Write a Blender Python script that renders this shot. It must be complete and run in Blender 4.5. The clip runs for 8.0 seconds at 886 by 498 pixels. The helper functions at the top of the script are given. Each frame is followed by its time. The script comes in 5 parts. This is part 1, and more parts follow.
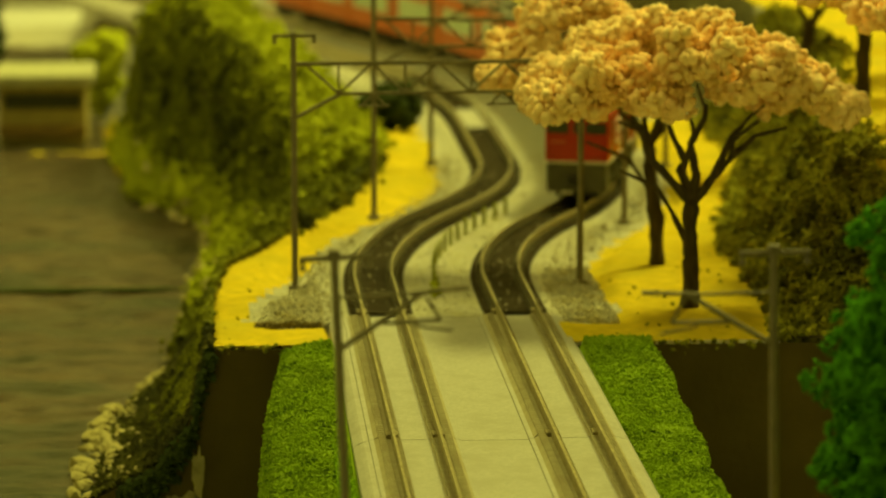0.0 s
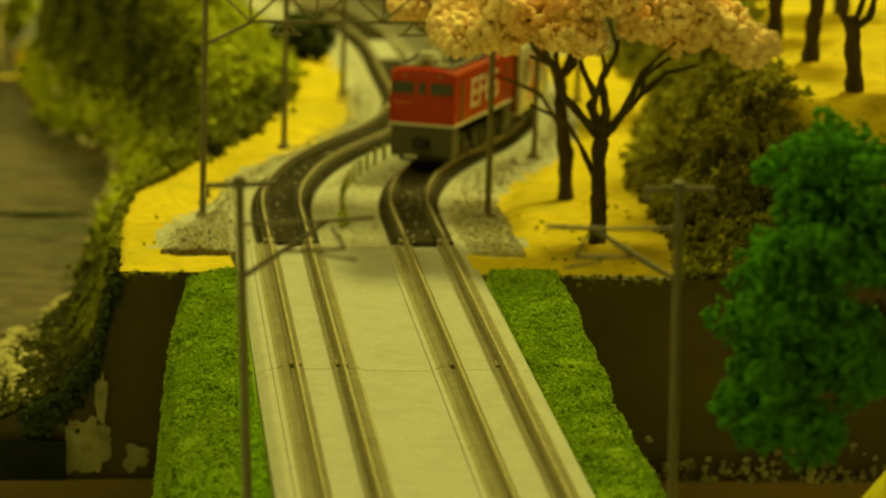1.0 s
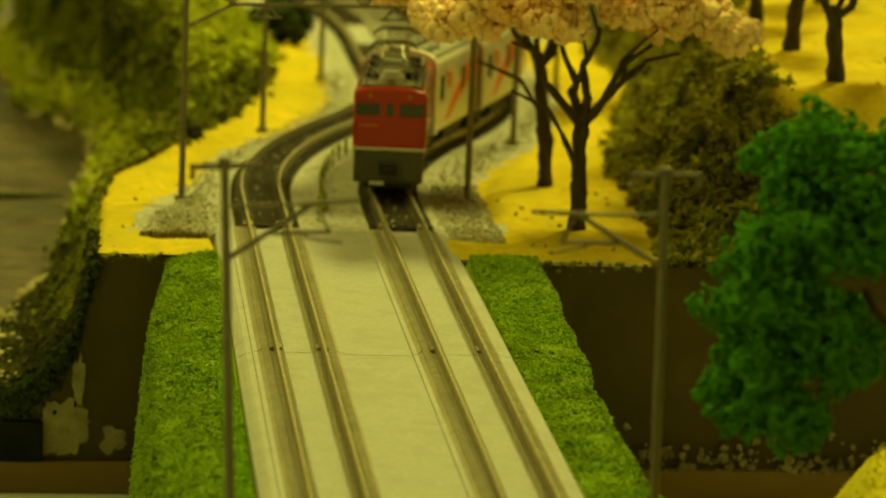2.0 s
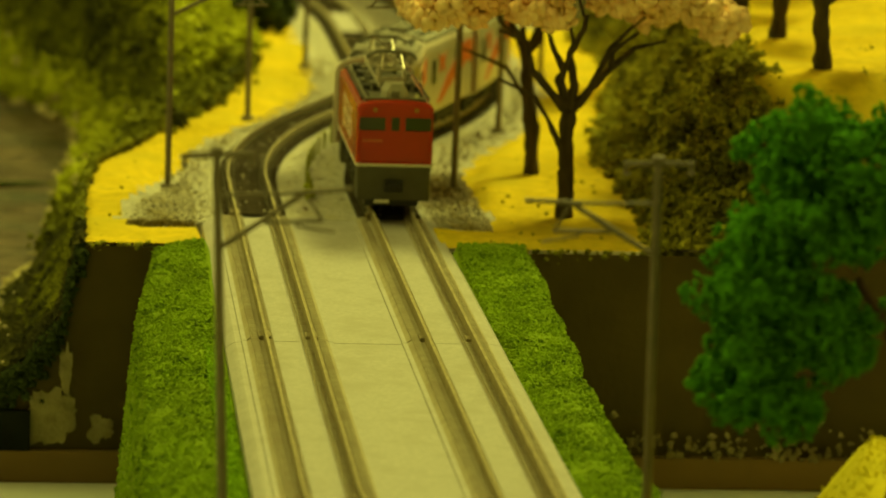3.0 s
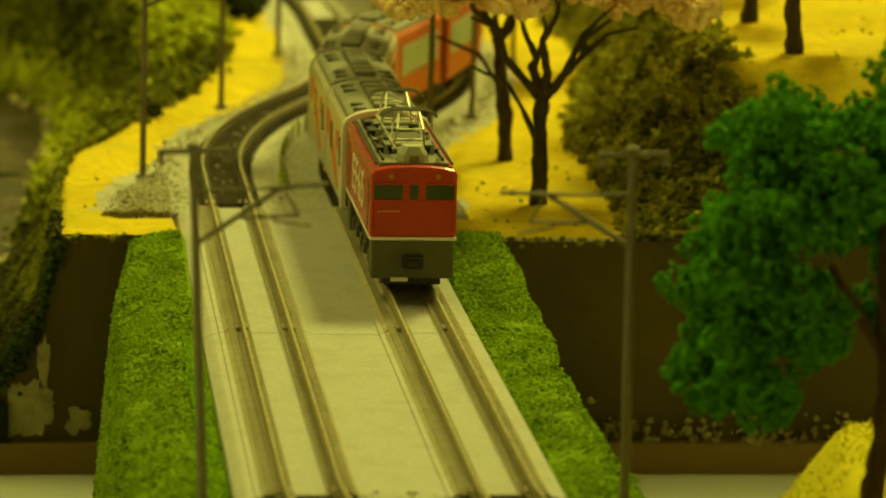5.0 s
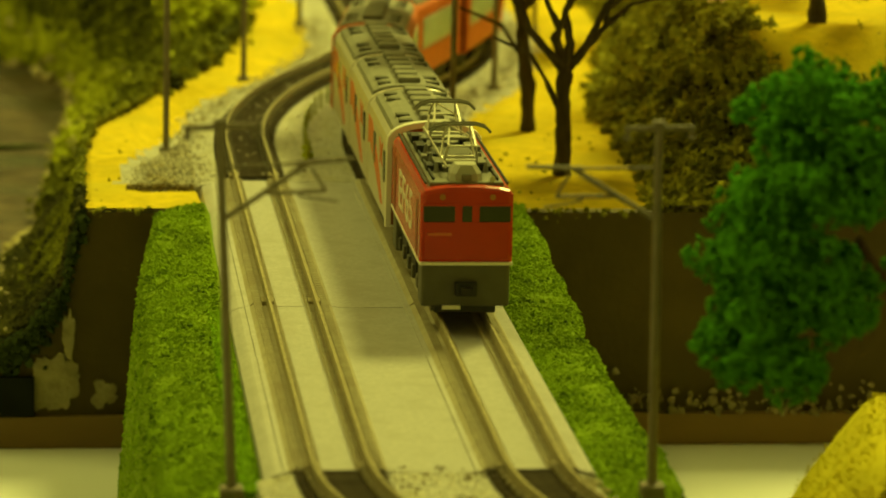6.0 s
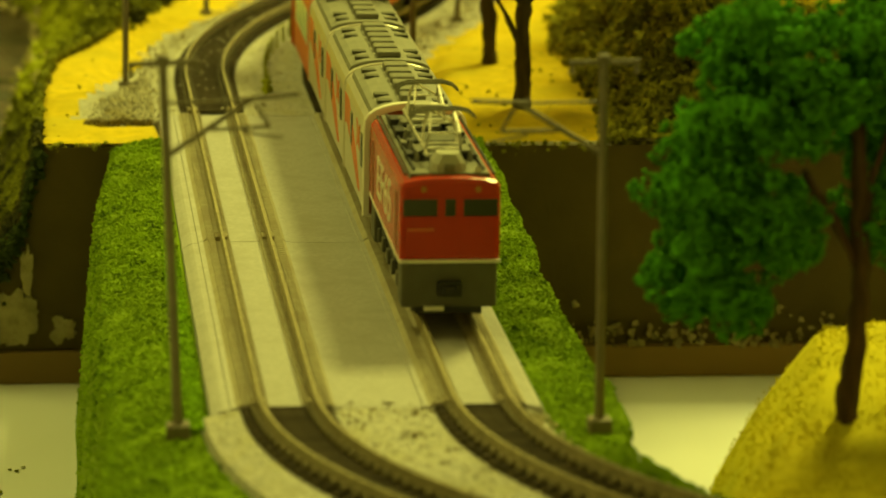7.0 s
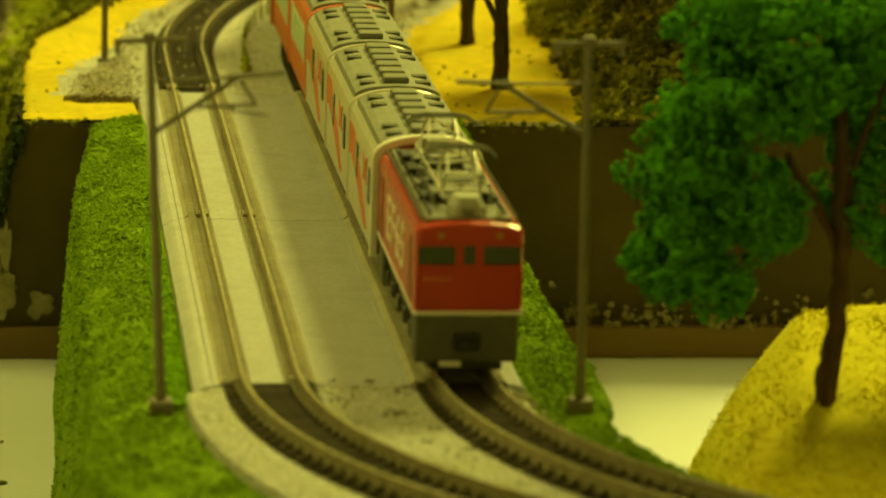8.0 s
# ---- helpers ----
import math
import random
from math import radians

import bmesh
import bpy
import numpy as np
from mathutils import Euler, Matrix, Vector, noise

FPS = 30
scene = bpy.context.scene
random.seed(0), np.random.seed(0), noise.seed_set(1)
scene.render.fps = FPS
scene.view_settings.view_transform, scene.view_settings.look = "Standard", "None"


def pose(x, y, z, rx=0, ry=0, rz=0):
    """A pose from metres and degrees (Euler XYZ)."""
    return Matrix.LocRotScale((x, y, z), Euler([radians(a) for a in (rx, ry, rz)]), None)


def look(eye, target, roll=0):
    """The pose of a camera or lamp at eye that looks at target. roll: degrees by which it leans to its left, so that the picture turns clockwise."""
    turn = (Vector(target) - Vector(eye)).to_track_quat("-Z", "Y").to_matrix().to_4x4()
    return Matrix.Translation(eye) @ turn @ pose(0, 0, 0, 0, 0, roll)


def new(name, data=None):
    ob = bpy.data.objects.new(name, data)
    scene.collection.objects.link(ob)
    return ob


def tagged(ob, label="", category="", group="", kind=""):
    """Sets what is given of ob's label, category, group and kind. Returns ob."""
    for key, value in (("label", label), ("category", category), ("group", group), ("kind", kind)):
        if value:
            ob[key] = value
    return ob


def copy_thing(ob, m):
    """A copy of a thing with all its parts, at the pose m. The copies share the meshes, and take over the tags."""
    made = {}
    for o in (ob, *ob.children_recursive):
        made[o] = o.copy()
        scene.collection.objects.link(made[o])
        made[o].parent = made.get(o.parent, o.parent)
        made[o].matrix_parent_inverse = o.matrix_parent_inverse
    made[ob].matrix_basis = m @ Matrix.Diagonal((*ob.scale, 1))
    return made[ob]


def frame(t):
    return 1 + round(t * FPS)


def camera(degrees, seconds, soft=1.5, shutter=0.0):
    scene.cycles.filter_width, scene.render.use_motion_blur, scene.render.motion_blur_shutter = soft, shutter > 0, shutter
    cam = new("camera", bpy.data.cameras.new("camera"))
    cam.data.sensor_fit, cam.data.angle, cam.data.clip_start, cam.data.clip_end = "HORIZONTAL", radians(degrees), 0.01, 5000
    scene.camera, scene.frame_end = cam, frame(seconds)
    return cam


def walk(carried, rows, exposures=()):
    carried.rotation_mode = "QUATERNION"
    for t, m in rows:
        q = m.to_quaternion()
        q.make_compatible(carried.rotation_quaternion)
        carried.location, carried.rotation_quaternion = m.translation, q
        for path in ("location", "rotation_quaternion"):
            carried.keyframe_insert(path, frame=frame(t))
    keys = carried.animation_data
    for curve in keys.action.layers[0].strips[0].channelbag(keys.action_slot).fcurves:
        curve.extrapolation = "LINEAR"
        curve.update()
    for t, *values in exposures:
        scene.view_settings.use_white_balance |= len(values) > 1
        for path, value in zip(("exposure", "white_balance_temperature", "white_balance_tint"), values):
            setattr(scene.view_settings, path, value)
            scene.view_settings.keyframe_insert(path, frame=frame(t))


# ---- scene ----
# A model railway seen from close by; true size, so a few centimetres for every thing.
from mathutils import Quaternion

MM = 0.001
cam = camera(14.749, 8.0, soft=1.8)
cam.data.dof.use_dof = True
cam.data.dof.focus_distance = 0.72
cam.data.dof.aperture_fstop = 28.0

# seconds, place of the camera, then yaw, pitch and roll in degrees
PATH = [
    (0, -0.05800, -0.56148, 0.15448, -3.942, -9.734, 0.050),
    (0.5, -0.05470, -0.56228, 0.15270, -4.531, -10.329, 0.256),
    (1, -0.05655, -0.56112, 0.15386, -5.430, -10.828, 1.567),
    (1.2, -0.05793, -0.56067, 0.15343, -5.387, -11.062, 1.802),
    (2.3, -0.06081, -0.55927, 0.15281, -6.207, -11.006, 2.267),
    (2.5, -0.06215, -0.55910, 0.15337, -6.320, -11.072, 2.067),
    (3, -0.06203, -0.55814, 0.15288, -6.416, -11.217, 2.291),
    (3.5, -0.06066, -0.55937, 0.15536, -6.823, -11.056, 2.502),
    (3.6, -0.06244, -0.56078, 0.15455, -7.417, -10.728, 2.374),
    (4, -0.06226, -0.56277, 0.15590, -6.906, -10.763, 2.096),
    (4.5, -0.06233, -0.56099, 0.15527, -6.917, -11.276, 1.880),
    (6, -0.06446, -0.55977, 0.15738, -6.605, -12.168, 1.392),
    (6.5, -0.05818, -0.56110, 0.15754, -6.744, -13.081, 1.050),
    (7, -0.05675, -0.55930, 0.15819, -6.786, -13.341, 1.122),
    (7.5, -0.05547, -0.55938, 0.15826, -7.030, -13.404, 1.696),
    (8, -0.06063, -0.56153, 0.15871, -7.444, -13.665, 1.880),
]


def view(x, y, z, yaw, pitch, roll):
    a, b = radians(yaw), radians(pitch)
    ahead = Vector((-math.sin(a) * math.cos(b), math.cos(a) * math.cos(b), math.sin(b)))
    return look((x, y, z), Vector((x, y, z)) + ahead, roll)


walk(cam, [(r[0], view(*r[1:])) for r in PATH], exposures=[(0.0, 0.17), (2.5, 0.24), (4.5, 0.30), (6.0, 0.38), (8.0, 0.50)])

# ---------------------------------------------------------------- light
world = bpy.data.worlds.new("room_air")
world.use_nodes = True
world.node_tree.nodes["Background"].inputs[0].default_value = (1.0, 1.0, 0.25, 1)
world.node_tree.nodes["Background"].inputs[1].default_value = 0.052
scene.world = world
LIGHT = (1.03, 1.0, 0.20)


def ceiling_lamp(x, y, z, sx, sy, watts):
    data = bpy.data.lights.new("ceiling_light", "AREA")
    data.shape, data.size, data.size_y, data.energy, data.color = "RECTANGLE", sx, sy, watts, LIGHT
    ob = new("ceiling_light", data)
    ob.matrix_world = pose(x, y, z)
    return ob


ceiling_lamp(0.75, 1.15, 1.55, 0.34, 0.55, 31.0)
ceiling_lamp(-0.75, 0.55, 1.55, 0.50, 1.2, 10.0)

# ---------------------------------------------------------------- materials


def material(name, colour, rough=0.8, metal=0.0, vary=0.25, scale=300.0, bump=0.0, bump_scale=900.0, second=None, spot=None,
             islands=0.0, objects=0.0, stretch=(1, 1, 1)):
    """A surface with two scales of variation. second: colour of the stains; spot: (scale, threshold, colour) of specks."""
    m = bpy.data.materials.new(name)
    m.use_nodes = True
    nt = m.node_tree
    N, L = nt.nodes, nt.links
    bsdf = N["Principled BSDF"]
    bsdf.inputs["Roughness"].default_value = rough
    bsdf.inputs["Metallic"].default_value = metal
    co = N.new("ShaderNodeTexCoord")
    mp = N.new("ShaderNodeMapping")
    mp.inputs["Scale"].default_value = stretch
    L.new(co.outputs["Object"], mp.inputs["Vector"])
    vec = mp.outputs["Vector"]

    def noise_node(sc, detail=4.0):
        n = N.new("ShaderNodeTexNoise")
        n.inputs["Scale"].default_value = sc
        n.inputs["Detail"].default_value = detail
        L.new(vec, n.inputs["Vector"])
        return n.outputs["Fac"]

    def ramp(sock, a, b):
        r = N.new("ShaderNodeMapRange")
        r.inputs["From Min"].default_value, r.inputs["From Max"].default_value = a, b
        L.new(sock, r.inputs["Value"])
        return r.outputs["Result"]

    def mix(fac, a, b):
        x = N.new("ShaderNodeMix")
        x.data_type = "RGBA"
        if isinstance(fac, float):
            x.inputs["Factor"].default_value = fac
        else:
            L.new(fac, x.inputs["Factor"])
        for k, v in (("A", a), ("B", b)):
            s = [i for i in x.inputs if i.name == k and i.type == "RGBA"][0]
            if isinstance(v, tuple):
                s.default_value = (*v, 1)
            else:
                L.new(v, s)
        return [o for o in x.outputs if o.type == "RGBA"][0]

    dark = tuple(c * (1 - vary) for c in colour)
    light = tuple(min(1, c * (1 + vary)) for c in colour)
    col = mix(ramp(noise_node(scale), 0.3, 0.7), dark, light)
    if second:
        col = mix(ramp(noise_node(scale * 0.17, 3.0), 0.48, 0.68), col, second)
    if spot:
        col = mix(ramp(noise_node(spot[0], 2.0), spot[1], spot[1] + 0.05), col, spot[2])
    for amount, node, out in ((islands, "ShaderNodeNewGeometry", "Random Per Island"), (objects, "ShaderNodeObjectInfo", "Random")):
        if amount:
            g = N.new(node)
            h = N.new("ShaderNodeHueSaturation")
            v = N.new("ShaderNodeMapRange")
            v.inputs["To Min"].default_value, v.inputs["To Max"].default_value = 1 - amount, 1 + amount
            L.new(g.outputs[out], v.inputs["Value"])
            L.new(v.outputs["Result"], h.inputs["Value"])
            L.new(col, h.inputs["Color"])
            col = h.outputs["Color"]
    if rough >= 0.85:
        bsdf.inputs["Specular IOR Level"].default_value = 0.15
    L.new(col, bsdf.inputs["Base Color"])
    if bump:
        b = N.new("ShaderNodeBump")
        b.inputs["Strength"].default_value = bump
        b.inputs["Distance"].default_value = 0.0008
        L.new(noise_node(bump_scale, 5.0), b.inputs["Height"])
        L.new(b.outputs["Normal"], bsdf.inputs["Normal"])
    return m


M = dict(
    turf=material("yellow_turf", (0.64, 0.47, 0.008), 0.95, vary=0.16, scale=260, bump=0.5, bump_scale=1500, second=(0.54, 0.42, 0.012),
                  spot=(420, 0.70, (0.30, 0.22, 0.02))),
    earth=material("bank_earth", (0.10, 0.085, 0.03), 0.95, vary=0.5, scale=300, bump=0.8, bump_scale=900, second=(0.05, 0.05, 0.02)),
    yard=material("grey_yard_gravel", (0.30, 0.29, 0.22), 0.95, vary=0.3, scale=500, bump=0.6, bump_scale=1600),
    ballast=material("pale_ballast", (0.49, 0.465, 0.40), 0.95, vary=0.35, scale=1100, bump=1.0, bump_scale=1300, second=(0.47, 0.44, 0.31),
                     spot=(900, 0.77, (0.26, 0.24, 0.16))),
    stones=material("ballast_stones", (0.53, 0.495, 0.38), 0.95, vary=0.15, scale=900, second=(0.46, 0.40, 0.22), islands=0.2),
    concrete=material("pale_concrete", (0.43, 0.41, 0.385), 0.8, vary=0.10, scale=900, bump=0.3, bump_scale=2500, second=(0.39, 0.365, 0.33)),
    rail_bed=material("weathered_rail_bed", (0.39, 0.345, 0.23), 0.8, vary=0.12, scale=400, bump=0.2, second=(0.345, 0.295, 0.19)),
    rail=material("browned_rail", (0.34, 0.29, 0.17), 0.85, 0.0, vary=0.2, scale=500),
    rail_top=material("bright_rail_head", (0.50, 0.44, 0.28), 0.36, 0.7, vary=0.1, scale=500),
    crumb=material("brown_crumbs", (0.23, 0.185, 0.09), 0.9, vary=0.3, scale=600, islands=0.3),
    sleeper=material("dark_sleeper", (0.062, 0.047, 0.026), 0.85, vary=0.3, scale=700, objects=0.25),
    chair=material("rail_chair", (0.27, 0.225, 0.12), 0.7, vary=0.2, scale=700),
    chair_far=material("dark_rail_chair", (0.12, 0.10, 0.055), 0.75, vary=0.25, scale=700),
    # darker than the near bed, with pale specks
    bed_far=material("dark_speckled_track_bed", (0.032, 0.026, 0.014), 0.8, vary=0.4, scale=700, bump=0.6, bump_scale=2000, spot=(700, 0.70, (0.20, 0.18, 0.10))),
    bed=material("track_bed_dark", (0.060, 0.047, 0.026), 0.95, vary=0.4, scale=700, bump=0.6, bump_scale=2000),
    fascia=material("dark_brown_fascia", (0.085, 0.061, 0.012), 0.85, vary=0.15, scale=60, bump=0.3, bump_scale=500, second=(0.062, 0.046, 0.011),
                    spot=(160, 0.73, (0.16, 0.12, 0.05))),
    skirting=material("brown_board", (0.20, 0.12, 0.025), 0.75, vary=0.12, scale=80, stretch=(0.2, 1, 1)),
    table=material("white_tabletop", (0.68, 0.675, 0.66), 0.55, vary=0.03, scale=20),
    water=material("river_resin", (0.085, 0.060, 0.036), 0.30, vary=0.55, scale=140, bump=1.0, bump_scale=260, second=(0.045, 0.048, 0.028), spot=(120, 0.66, (0.03, 0.035, 0.04)), stretch=(0.6, 1.2, 1)),
    grass=material("bright_green_foam", (0.205, 0.325, 0.002), 0.95, vary=0.15, scale=250, second=(0.175, 0.27, 0.003), islands=0.08, bump=0.6, bump_scale=2500),
    clump=material("dark_green_foam", (0.10, 0.17, 0.004), 0.95, vary=0.3, scale=500, islands=0.3),
    vivid=material("vivid_green_foam", (0.20, 0.36, 0.002), 0.95, vary=0.2, scale=300, islands=0.1),
    grass_base=material("green_grass_base", (0.19, 0.29, 0.003), 0.95, vary=0.2, scale=350, bump=0.8, bump_scale=1500),
    hill_turf=material("yellow_green_turf", (0.60, 0.50, 0.012), 0.95, vary=0.10, scale=300, bump=0.1, bump_scale=2600, second=(0.52, 0.45, 0.012)),
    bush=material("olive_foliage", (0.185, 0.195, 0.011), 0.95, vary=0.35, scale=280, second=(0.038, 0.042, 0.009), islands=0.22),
    bush_bank=material("shaded_olive_foliage", (0.075, 0.073, 0.012), 0.95, vary=0.4, scale=280, second=(0.03, 0.032, 0.008), islands=0.28),
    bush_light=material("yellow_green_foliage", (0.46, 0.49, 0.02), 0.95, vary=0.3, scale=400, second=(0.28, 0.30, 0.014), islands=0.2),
    bush_brown=material("brown_green_foliage", (0.29, 0.275, 0.02), 0.95, vary=0.4, scale=320, second=(0.085, 0.084, 0.011), islands=0.22),
    bush_dark=material("dark_green_bush", (0.035, 0.05, 0.01), 0.95, vary=0.4, scale=500, islands=0.3),
    blossom=material("pale_pink_blossom", (1.0, 0.71, 0.36), 0.95, vary=0.04, scale=200, second=(1.0, 0.62, 0.27), islands=0.08, bump=0.2, bump_scale=2500),
    leaf=material("deep_green_foam", (0.085, 0.30, 0.006), 0.95, vary=0.25, scale=300, islands=0.2, bump=0.4, bump_scale=2500),
    bark=material("dark_bark", (0.065, 0.045, 0.018), 0.8, vary=0.4, scale=700, bump=0.8, bump_scale=900, stretch=(1, 1, 0.25)),
    bark_red=material("red_brown_bark", (0.075, 0.035, 0.015), 0.8, vary=0.3, scale=700, bump=0.6, bump_scale=900, stretch=(1, 1, 0.25)),
    mast=material("grey_brown_plastic", (0.19, 0.16, 0.10), 0.55, vary=0.12, scale=500),
    rock=material("pale_rock", (0.54, 0.47, 0.22), 0.9, vary=0.3, scale=300, bump=0.5, islands=0.3),
    plaster=material("bare_plaster", (0.29, 0.25, 0.13), 0.9, vary=0.35, scale=200, bump=0.5, second=(0.17, 0.13, 0.05)),
    red=material("red_paint", (0.47, 0.030, 0.005), 0.27, vary=0.05, scale=200),
    white=material("white_paint", (0.80, 0.76, 0.66), 0.45, vary=0.05, scale=200),
    silver=material("silver_paint", (0.62, 0.57, 0.48), 0.28, 0.3, vary=0.06, scale=200),
    orange=material("orange_paint", (0.62, 0.145, 0.03), 0.45, vary=0.08, scale=250),
    grey=material("dark_grey_paint", (0.095, 0.09, 0.06), 0.55, vary=0.12, scale=300),
    roof=material("grey_roof_plastic", (0.18, 0.17, 0.125), 0.6, vary=0.12, scale=300),
    roof_pale=material("pale_grey_roof", (0.235, 0.225, 0.18), 0.6, vary=0.1, scale=300),
    cover=material("pale_cover", (0.42, 0.40, 0.32), 0.5, vary=0.08, scale=300),
    black=material("black_plastic", (0.02, 0.018, 0.012), 0.6, vary=0.3, scale=500),
    glass=material("dark_glazing", (0.05, 0.055, 0.03), 0.12, vary=0.1, scale=200),
    glass_pale=material("pale_glazing", (0.62, 0.78, 0.60), 0.2, vary=0.1, scale=200),
    metal=material("bare_metal", (0.72, 0.68, 0.58), 0.32, 0.9, vary=0.1, scale=500),
    fence=material("olive_fence", (0.33, 0.34, 0.04), 0.7, vary=0.2, scale=500),
    river_front=material("black_gloss_board", (0.012, 0.014, 0.010), 0.9, vary=0.3, scale=90, second=(0.016, 0.022, 0.016)),
    brown=material("brown_gable", (0.20, 0.05, 0.015), 0.5, vary=0.1, scale=300),
    lamp=material("amber_headlight", (0.50, 0.20, 0.03), 0.2, 0.3, vary=0.05),
    wall=material("room_wall", (0.42, 0.39, 0.31), 0.9, vary=0.06, scale=3),
    floor=material("room_floor", (0.20, 0.17, 0.12), 0.7, vary=0.15, scale=5),
    house_wall=material("house_plaster", (0.42, 0.36, 0.14), 0.85, vary=0.15, scale=150),
    house_roof=material("pale_roof", (0.45, 0.44, 0.28), 0.8, vary=0.1, scale=200),
    wood=material("brown_timber", (0.22, 0.14, 0.03), 0.8, vary=0.2, scale=200),
)

# ---------------------------------------------------------------- mesh helpers


def mesh_from(name, verts, faces, mats, index=None, smooth=False):
    me = bpy.data.meshes.new(name)
    me.from_pydata([tuple(v) for v in verts], [], [tuple(f) for f in faces])
    for m in (mats if isinstance(mats, (list, tuple)) else [mats]):
        me.materials.append(m)
    if index is not None:
        me.polygons.foreach_set("material_index", np.asarray(index, dtype=np.int32))
    if smooth:
        me.polygons.foreach_set("use_smooth", np.ones(len(me.polygons), dtype=bool))
    me.update()
    return me


def part(name, bm, mat, parent=None, label="", smooth=False):
    me = bpy.data.meshes.new(name)
    bm.normal_update()
    bm.to_mesh(me)
    bm.free()
    me.materials.append(mat)
    if smooth:
        me.polygons.foreach_set("use_smooth", np.ones(len(me.polygons), dtype=bool))
    ob = new(name, me)
    if parent is not None:
        ob.parent = parent
    if label:
        ob["label"] = label
    return ob


def raw(name, verts, faces, mat, parent=None, label="", smooth=False, index=None):
    ob = new(name, mesh_from(name, verts, faces, mat, index, smooth))
    if parent is not None:
        ob.parent = parent
    if label:
        ob["label"] = label
    return ob


def shared(name, me, parent, m):
    ob = new(name, me)
    ob.parent = parent
    ob.matrix_local = m
    return ob


def box(bm, x0, x1, y0, y1, z0, z1, bevel=0.0):
    r = bmesh.ops.create_cube(bm, size=1.0)
    for v in r["verts"]:
        v.co = Vector(((x0 + x1) / 2 + v.co.x * (x1 - x0), (y0 + y1) / 2 + v.co.y * (y1 - y0), (z0 + z1) / 2 + v.co.z * (z1 - z0)))
    if bevel:
        es = list({e for v in r["verts"] for e in v.link_edges})
        bmesh.ops.bevel(bm, geom=es, offset=bevel, segments=2, affect="EDGES", profile=0.6)
    return bm


def rod(bm, a, b, r0, r1=None, sides=8):
    a, b = Vector(a), Vector(b)
    d = b - a
    m = Matrix.Translation((a + b) / 2) @ d.to_track_quat("Z", "Y").to_matrix().to_4x4()
    bmesh.ops.create_cone(bm, cap_ends=True, segments=sides, radius1=r0, radius2=r0 if r1 is None else r1, depth=d.length, matrix=m)
    return bm


def ico(sub):
    bm = bmesh.new()
    bmesh.ops.create_icosphere(bm, subdivisions=sub, radius=1.0)
    v = np.array([p.co[:] for p in bm.verts])
    f = np.array([[q.index for q in p.verts] for p in bm.faces])
    bm.free()
    return v, f


ICO1 = ico(1)
OCTA = (np.array([(1, 0, 0), (-1, 0, 0), (0, 1, 0), (0, -1, 0), (0, 0, 1), (0, 0, -1)], dtype=float),
        np.array([(0, 2, 4), (2, 1, 4), (1, 3, 4), (3, 0, 4), (2, 0, 5), (1, 2, 5), (3, 1, 5), (0, 3, 5)]))


def blobs(centres, sizes, rng, base=ICO1, rough=0.30, flat=1.0):
    """Vertices and triangles of many small uneven lumps."""
    bv, bf = base
    n = len(centres)
    q = rng.normal(size=(n, 4))
    q /= np.linalg.norm(q, axis=1)[:, None]
    w, x, y, z = q.T
    R = np.stack([1 - 2 * (y * y + z * z), 2 * (x * y - z * w), 2 * (x * z + y * w), 2 * (x * y + z * w), 1 - 2 * (x * x + z * z), 2 * (y * z - x * w),
                  2 * (x * z - y * w), 2 * (y * z + x * w), 1 - 2 * (x * x + y * y)], 1).reshape(n, 3, 3)
    v = bv[None] * (1 + rough * rng.uniform(-1, 1, (n, len(bv), 1))) * rng.uniform(0.75, 1.25, (n, 1, 3))
    v = np.einsum("nij,nkj->nki", R, v) * np.asarray(sizes).reshape(-1, 1, 1)
    v[:, :, 2] *= flat
    v += np.asarray(centres)[:, None, :]
    f = bf[None] + (np.arange(n) * len(bv))[:, None, None]
    return v.reshape(-1, 3), f.reshape(-1, 3)


def lumps(name, centres, sizes, rng, mat, parent=None, base=ICO1, rough=0.3, flat=1.0, label="", smooth=True):
    v, f = blobs(centres, sizes, rng, base, rough, flat)
    me = bpy.data.meshes.new(name)
    me.vertices.add(len(v))
    me.vertices.foreach_set("co", v.ravel().astype(np.float32))
    me.loops.add(f.size)
    me.loops.foreach_set("vertex_index", f.ravel().astype(np.int32))
    me.polygons.add(len(f))
    me.polygons.foreach_set("loop_start", np.arange(0, f.size, 3, dtype=np.int32))
    me.polygons.foreach_set("use_smooth", np.full(len(f), smooth))
    me.materials.append(mat)
    me.update(calc_edges=True)
    ob = new(name, me)
    if parent is not None:
        ob.parent = parent
    if label:
        ob["label"] = label
    return ob


# ---------------------------------------------------------------- the line of the tracks
SPACING = 0.033
R_NEAR, R_S, A_S = 0.103, 0.26, radians(25)


def centre_line():
    """Points of the far centre line from y = 0 onwards: straight, two bends, straight, a slow bend to the west."""
    pts, p, h, step = [], Vector((0, 0)), 0.0, 0.002
    for length, radius in ((0.295, 0), (R_S * A_S, R_S), (R_S * A_S, -R_S), (0.085, 0), (0.60 * radians(19), -0.60), (0.75, 0)):
        n = max(1, round(length / step))
        for _ in range(n):
            pts.append((p.copy(), h))
            d = length / n
            h2 = h + (d / radius if radius else 0)
            p += d * Vector((math.sin((h + h2) / 2), math.cos((h + h2) / 2)))
            h = h2
    return pts


CENTRE = centre_line()


def track_line(offset):
    """One track's centre as points (x, y), from the near end to the far end."""
    pts = []
    for k in range(60, 0, -1):
        a = radians(k * 1.15)
        pts.append((offset + R_NEAR * (1 - math.cos(a)), -R_NEAR * math.sin(a)))
    for p, h in CENTRE:
        pts.append((p.x + offset * math.cos(h), p.y - offset * math.sin(h)))
    return np.array(pts)


